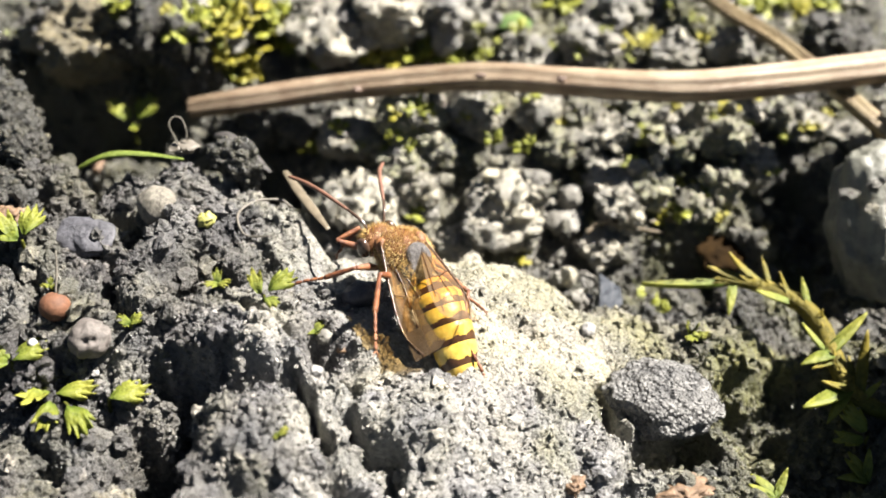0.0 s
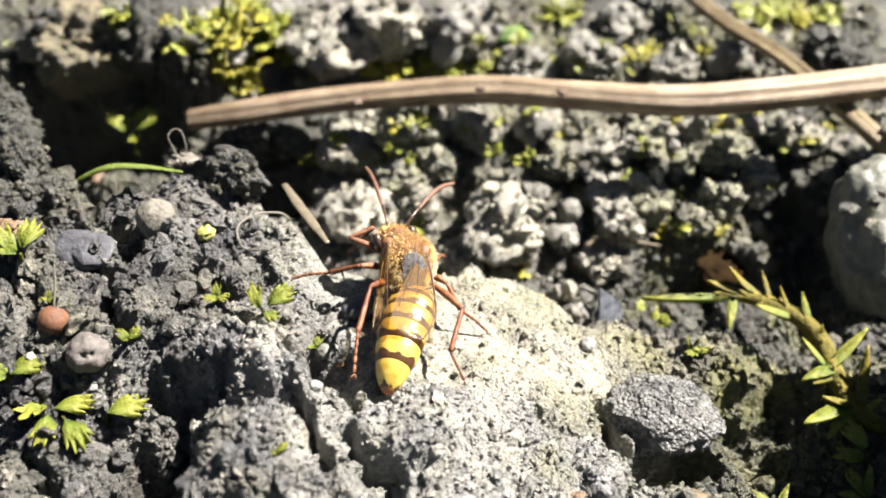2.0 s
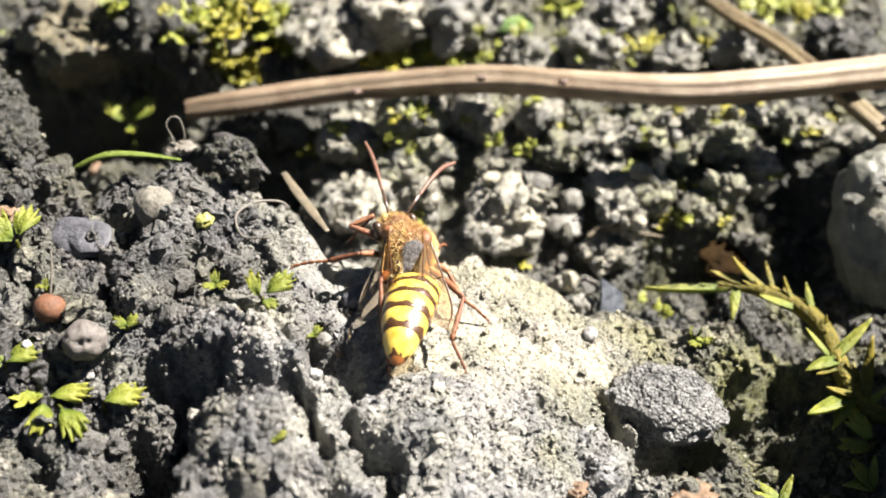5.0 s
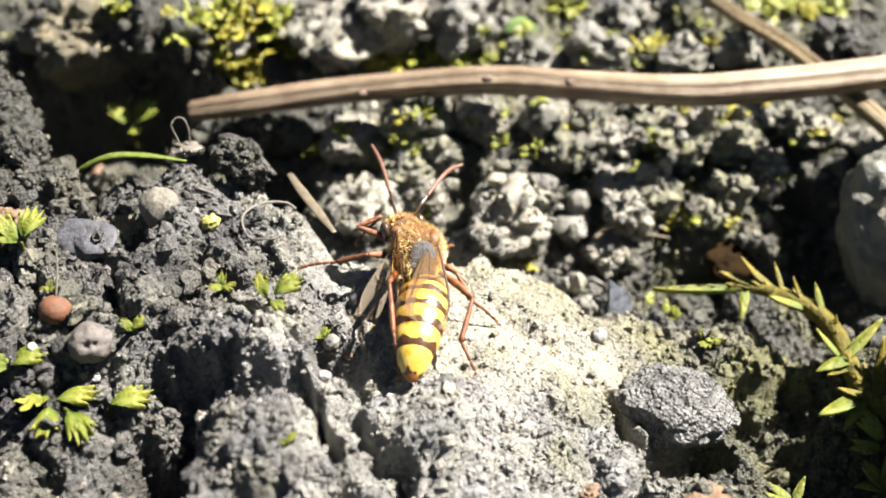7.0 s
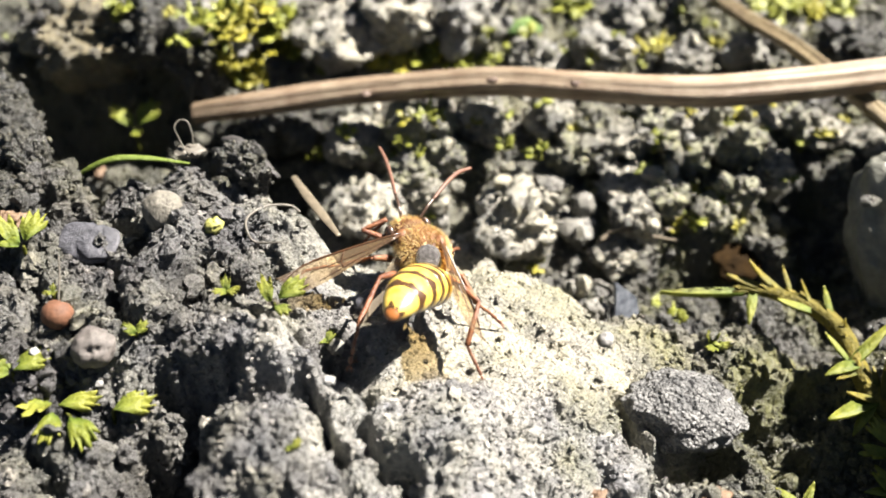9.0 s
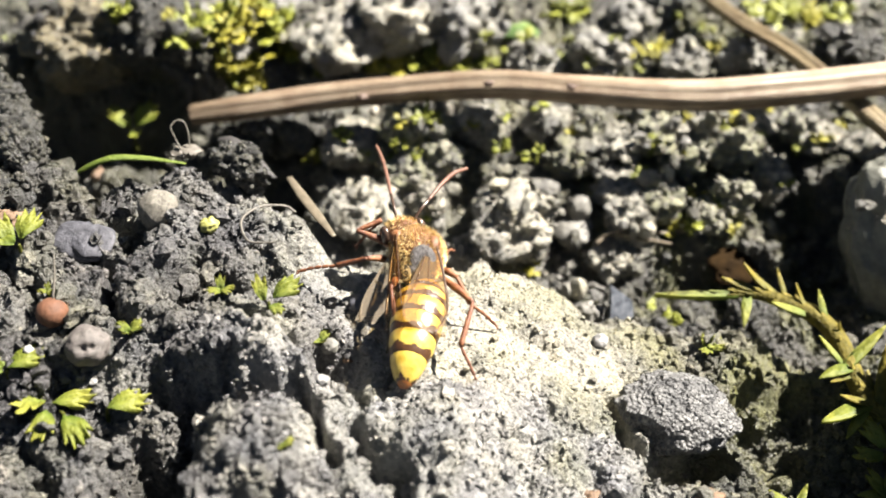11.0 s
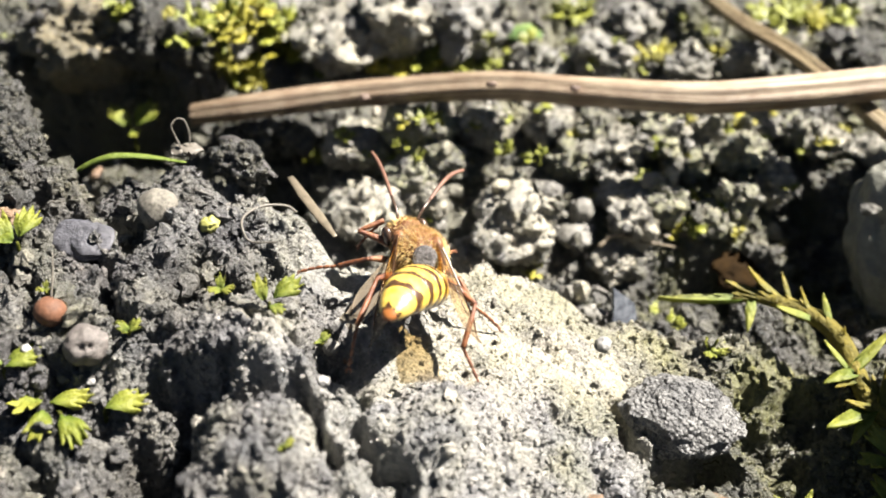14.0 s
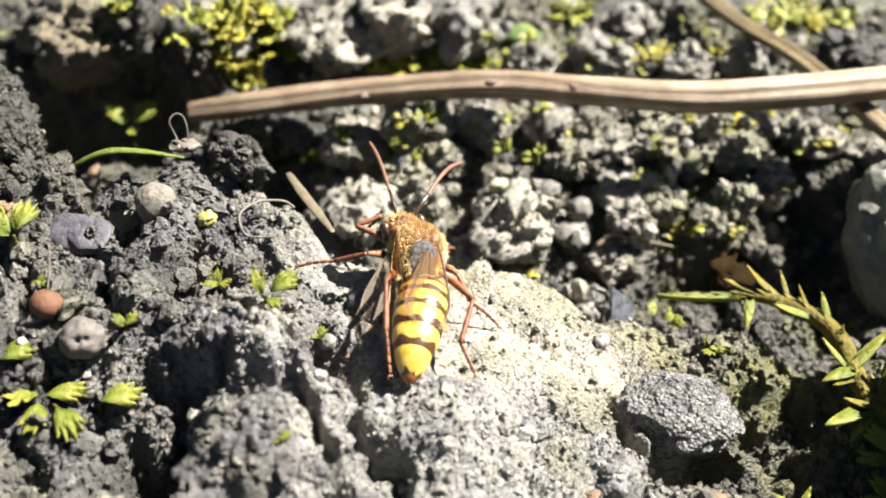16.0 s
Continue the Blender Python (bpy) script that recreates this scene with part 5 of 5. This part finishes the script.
planted += [leg([hip(1.2, -0.9, -0.7), (1.6, -7.7, 3.6), (0.95, -9.91, 2.6), (2.2, -11.8, 0.5)]),
            leg([hip(1.3, -0.2, -0.9), (0.75, -5.4, 3.3), (1.5, -6.4, 2.2), (2.95, -6.5, 0.6)]),
            leg([hip(0.9, 0.8, -0.9), (-0.07, -2.83, 3.4), (0.19, -2.25, 2.2), (0.53, -0.66, 0.9)])]

# Abdomen: seven overlapping rings along -y from the waist.
abdomen = part("abdomen", mesh_of("waist", *moved(ball(0.4, 0.5, 0.4, 3), (0, -0.1, 0)), BROWN_BAND), bee)
abdomen.location = Vector(WAIST) * MM


def girth(s):
    """Half-width of the abdomen at s from 0 to 1."""
    return 1.43 * math.sqrt(max(0.0, 1 - abs((s - 0.36) / 0.64) ** 2.1)) * (1 - 0.12 * s) * min(1, 0.62 + 2 * s)


ENDS = (0.0, 0.13, 0.28, 0.44, 0.61, 0.79, 0.97, 1.0)
for k in range(7):
    a, b = ENDS[k], ENDS[k + 1]
    verts, faces, kinds = [], [], []
    rows, sides = 16, 48
    for i in range(rows + 1):
        u = i / rows
        s = a + (b - a) * u * 1.06 if k < 6 else a + (b - a) * u
        r = girth(min(s, 0.999)) * (1.0 + 0.05 * math.sin(math.pi * min(u * 1.1, 1.0)) + (0.02 if u > 0.8 else 0))
        y = -ABDOMEN_LENGTH * s
        droop = -0.6 * s * s + 0.35 * math.sin(math.pi * s) - 6 * max(0, s - 0.8) ** 2
        for j in range(sides):
            w = 2 * math.pi * j / sides
            verts.append(Vector((r * math.cos(w), y, droop + r * 0.82 * math.sin(w))))
    for i in range(rows):
        for j in range(sides):
            faces.append((i * sides + j, (i + 1) * sides + j, (i + 1) * sides + (j + 1) % sides, i * sides + (j + 1) % sides))
            w = 2 * math.pi * (j + 0.5) / sides
            u = (i + 0.5) / rows
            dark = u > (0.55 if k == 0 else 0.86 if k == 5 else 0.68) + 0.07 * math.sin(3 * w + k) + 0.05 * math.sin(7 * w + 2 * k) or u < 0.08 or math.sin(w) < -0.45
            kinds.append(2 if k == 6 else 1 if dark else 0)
    faces.append(tuple(range(sides)))
    faces.append(tuple(rows * sides + j for j in range(sides))[::-1])
    kinds += [1, 2 if k == 6 else 1]
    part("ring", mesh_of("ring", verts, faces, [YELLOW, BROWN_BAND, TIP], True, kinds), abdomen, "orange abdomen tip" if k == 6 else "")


# Wings along -y from the shoulder.
def wing_mesh(length, width, side):
    n, rows = 10, 20
    top = []
    for j in range(rows + 1):
        v = j / rows
        front = width * 0.12 * math.sin(math.pi * v)
        w = width * (0.12 + 0.88 * math.sin(math.pi * min(1, v ** 1.1) * 0.62) ** 1.2) * (1 if v < 0.85 else math.sqrt(max(0.0, 1 - ((v - 0.85) / 0.15) ** 2)) * 0.98 + 0.02)
        for i in range(n + 1):
            u = i / n
            top.append(Vector((side * (front - u * w), -length * v, 0.05 * math.sin(u * 9 + v * 4) * width * 0.4)))
    k, w = len(top), n + 1
    verts = top + [p - Vector((0, 0, 0.02)) for p in top]
    faces = []
    for j in range(rows):
        for i in range(n):
            a = j * w + i
            faces += [(a, a + 1, a + w + 1, a + w), (a + k, a + w + k, a + w + 1 + k, a + 1 + k)]
    return verts, faces


def vein_lines(length, width, side):
    w = side * width
    return [[(0, 0, 0.03), (w * 0.11, -length * 0.4, 0.03), (w * 0.1, -length * 0.75, 0.03), (-w * 0.25, -length * 0.98, 0.03)], [(-w * 0.05, -0.1, 0.02), (-w * 0.25, -length * 0.4, 0.04), (-w * 0.3, -length * 0.75, 0.04)],
            [(-w * 0.08, -0.1, 0.02), (-w * 0.5, -length * 0.45, 0.04), (-w * 0.75, -length * 0.7, 0.02)], [(w * 0.08, -length * 0.45, 0.04), (-w * 0.3, -length * 0.5, 0.04), (-w * 0.55, -length * 0.5, 0.04)]]


def wing(name, at, length, width, side):
    ob = part(name, mesh_of(name, *wing_mesh(length, width, side), MEMBRANE_CLEAR if name == "hindwing" else MEMBRANE), bee, "clear silvery hindwing" if name == "hindwing" else "translucent amber wing")
    ob.location = Vector(at) * MM
    for i, line in enumerate(vein_lines(length, width, side)):
        part("vein", mesh_of("vein", *tube(line, [0.08 if i == 0 else 0.03, 0.07 if i == 0 else 0.025, 0.025], 6, 6)[:2], MEMBRANE_CLEAR if name == "hindwing" else BROWN_BAND), ob, "")
    return ob


SHOULDER_LEFT, SHOULDER_RIGHT, SHOULDER_HIND = (-1.2, 0.5, 1.1), (0.95, 0.3, 1.1), (-1.1, -0.2, 0.75)
wing_left = wing("wing", SHOULDER_LEFT, 7.2, 2.1, -1)
wing_right = wing("wing", SHOULDER_RIGHT, 6.6, 2.5, 1)
hindwing = wing("hindwing", SHOULDER_HIND, 4.6, 1.4, -1)

# ---- what moves ----
# Seconds, swing to one side and dip of the abdomen, in degrees.
ABDOMEN = [
    (0, -3, 29), (0.1, -3, 18), (0.2, 2, 8), (0.3, 6, 9), (0.4, -2, -9), (0.5, -1, -5), (0.6, -6, 5), (0.7, -2, 8),
    (0.8, 3, 7), (1, 8, -2), (1.2, 25, -21), (1.4, 1, -23), (1.6, 3, -9), (1.8, -18, -30), (2, -14, 4), (2.2, -8, -36),
    (2.5, -17, 5), (2.8, -19, -22), (3, -16, 21), (3.2, -12, -27), (3.5, 3, -14), (3.8, -8, -7), (4, -22, -24), (4.2, -14, 10),
    (4.5, -12, -16), (4.8, -15, 9), (5.1, -7, -18), (5.4, -16, 6), (5.7, -12, -12), (6, -8, 10), (6.3, -6, 14), (6.5, -9, 1),
    (6.8, -12, 7), (7, -7, 0), (7.3, -3, -5), (7.5, -6, 9), (7.8, -20, -3), (8, -6, -10), (8.2, -10, 0), (8.4, -15, -20),
    (8.5, -14, -11), (8.6, -9, 6), (8.7, -5, -1), (8.8, 25, -49), (8.9, 13, -49), (9, -21, -36), (9.1, -24, -16), (9.2, -11, -6),
    (9.5, -9, 5), (9.8, -16, -14), (10.1, -7, 4), (10.4, -13, -20), (10.7, -6, 6), (11, -10, 2), (11.3, -12, 5), (11.5, -8, -19),
    (11.7, -5, 6), (12, -13, 8), (12.2, -2, -12), (12.4, -2, -4), (12.5, -6, -27), (12.7, -18, 2), (12.9, -11, 5), (13, -7, 7),
    (13.2, 17, -35), (13.3, 28, -55), (13.5, -25, -17), (13.6, -12, -2), (13.8, 18, -50), (14, -20, -36), (14.2, 0, -9), (14.5, -2, 3),
    (14.8, -1, -5), (15, -6, 6), (15.5, -6, -5), (16, -7, 0),
]
# Seconds, sideways swing, lift and roll of the wings, in degrees.
LEFT_FLICKS = [(0, -8, 24, -10), (0.1, -14, 22, -20), (0.2, -80, 0, 0), (0.3, -34, 8, -20), (0.5, -38, 5, -10), (0.7, -10, 16, -45), (8.3, -20, 16, -50), (8.4, -76, 4, -6), (8.5, -80, 6, -4), (8.6, -72, 8, -10),
               (8.8, -46, 26, -30), (8.9, -44, 26, -30), (9.0, -70, 8, -8), (9.1, -74, 8, -8), (12.3, -22, 12, -50), (12.4, -70, 4, -8), (12.5, -76, 6, -4), (12.7, -78, 6, -4), (12.8, -30, 12, -50), (13.2, -34, 24, -40),
               (13.3, -44, 26, -30), (13.4, -40, 22, -40), (13.8, -72, 6, -6), (13.9, -66, 8, -10)]
RIGHT_FLICKS = [(0, 6, 12, 28), (0.1, 8, 12, 28), (0.2, 14, 12, 26), (0.3, 70, 2, 8), (0.4, 42, 6, 16), (0.5, 46, 4, 10), (0.7, 14, 12, 30), (8.8, 52, 16, 40), (8.9, 44, 18, 45), (13.2, 42, 16, 45), (13.3, 50, 18, 40), (13.8, 50, 16, 42)]


def folded(t, swing, dip, left):
    """A wing at rest: it lies along the abdomen and gives way as that rises."""
    up = min(1.0, max(0.0, -dip / 30))
    if left:
        return t, 1 + 0.75 * min(0.0, swing + 5), 18 - 5 * up, -60
    return t, 9 + 0.3 * max(swing, -20) + 20 * up, 10 + 10 * up, 24 + 34 * up


def wing_rows(flicks, left):
    rows = {t: folded(t, swing, dip, left) for t, swing, dip in ABDOMEN if all(abs(t - f[0]) > 0.09 for f in flicks) and t > 0.75}
    rows.update({f[0]: f for f in flicks})
    return [rows[t] for t in sorted(rows)]


LEFT_WING, RIGHT_WING = wing_rows(LEFT_FLICKS, True), wing_rows(RIGHT_FLICKS, False)
HIND_WING = [(0, -8, 30, 10), (0.5, -36, 12, 10), (0.8, -15, 30, 10), (1.5, -12, 34, 10), (6.3, -36, 34, 5), (7.5, -38, 33, 5), (8.2, -26, 34, 5), (8.5, -50, 28, 5), (9.2, -28, 33, 5), (11.3, -36, 33, 5),
             (12.3, -34, 33, 5), (12.5, -42, 28, 5), (13.0, -36, 33, 5), (13.5, -40, 28, 5), (14.0, -44, 28, 5), (14.2, -46, 30, 5), (14.5, -34, 33, 5), (16, -34, 33, 5)]
# Seconds, swing and lift of the grooming hind leg.
HIND_LEG = [(0, -30, -18), (0.5, -30, -12), (0.8, -10, -4), (1.0, 8, 4), (1.2, -25, 0), (1.5, -4, 0), (2.2, -14, -6), (3.0, 0, 0), (3.5, -25, -4), (4.2, -2, 0), (6.3, 4, 2), (6.8, 1, -1), (7.2, 5, 2), (7.8, 0, 0),
            (8.2, -6, -3), (8.5, -14, -6), (8.8, -30, 4), (9.0, -20, -4), (9.2, -4, 0), (11.3, 6, 3), (11.5, -6, -2), (11.7, 6, 3), (12.0, 2, 0), (12.5, -16, -6), (13.0, 2, 0), (13.3, -26, 0), (13.7, -20, 4), (14.0, -18, -4),
            (14.5, 6, 4), (15.0, 3, 1), (15.5, 6, 3), (16, 0, 0)]
FEELERS = [(0, 8, 0), (0.5, -16, -25), (0.8, -14, -22), (1.0, -2, -10), (1.5, 0, -8), (2.5, 0, -5), (4.0, 0, 2), (7.0, 0, 0), (9.0, -2, 0), (11.5, -3, 2), (13.0, -2, 0), (14.5, 3, -2), (16, 2, 2)]


def motions():
    walk(bee, [(t, pose((O.x + dx) * MM, (O.y + dy) * MM, (O.z + dz) * MM, 0, 0, rz)) for t, dx, dy, dz, rz in TURNS])
    walk(abdomen, [(t, pose(*(Vector(WAIST) * MM), dip, 0, swing)) for t, swing, dip in ABDOMEN])
    for ob, at, rows in ((wing_left, SHOULDER_LEFT, LEFT_WING), (wing_right, SHOULDER_RIGHT, RIGHT_WING), (hindwing, SHOULDER_HIND, HIND_WING)):
        walk(ob, [(t, pose(*(Vector(at) * MM), 0, 0, swing) @ pose(0, 0, 0, dip) @ pose(0, 0, 0, 0, roll)) for t, swing, dip, roll in rows])
    for ob, at in planted:
        walk(ob, [(t, pose(*(at * MM), 0, 0, -0.75 * rz)) for t, _, _, _, rz in TURNS])
    walk(hind, [(t, pose(*(hind_at * MM), lift, 0, swing)) for t, swing, lift in HIND_LEG])
    for i, (a, at) in enumerate(antennae):
        walk(a, [(t, pose(*(at * MM), lift, 0, swing * (1 if i else 0.7))) for t, swing, lift in FEELERS])


motions()
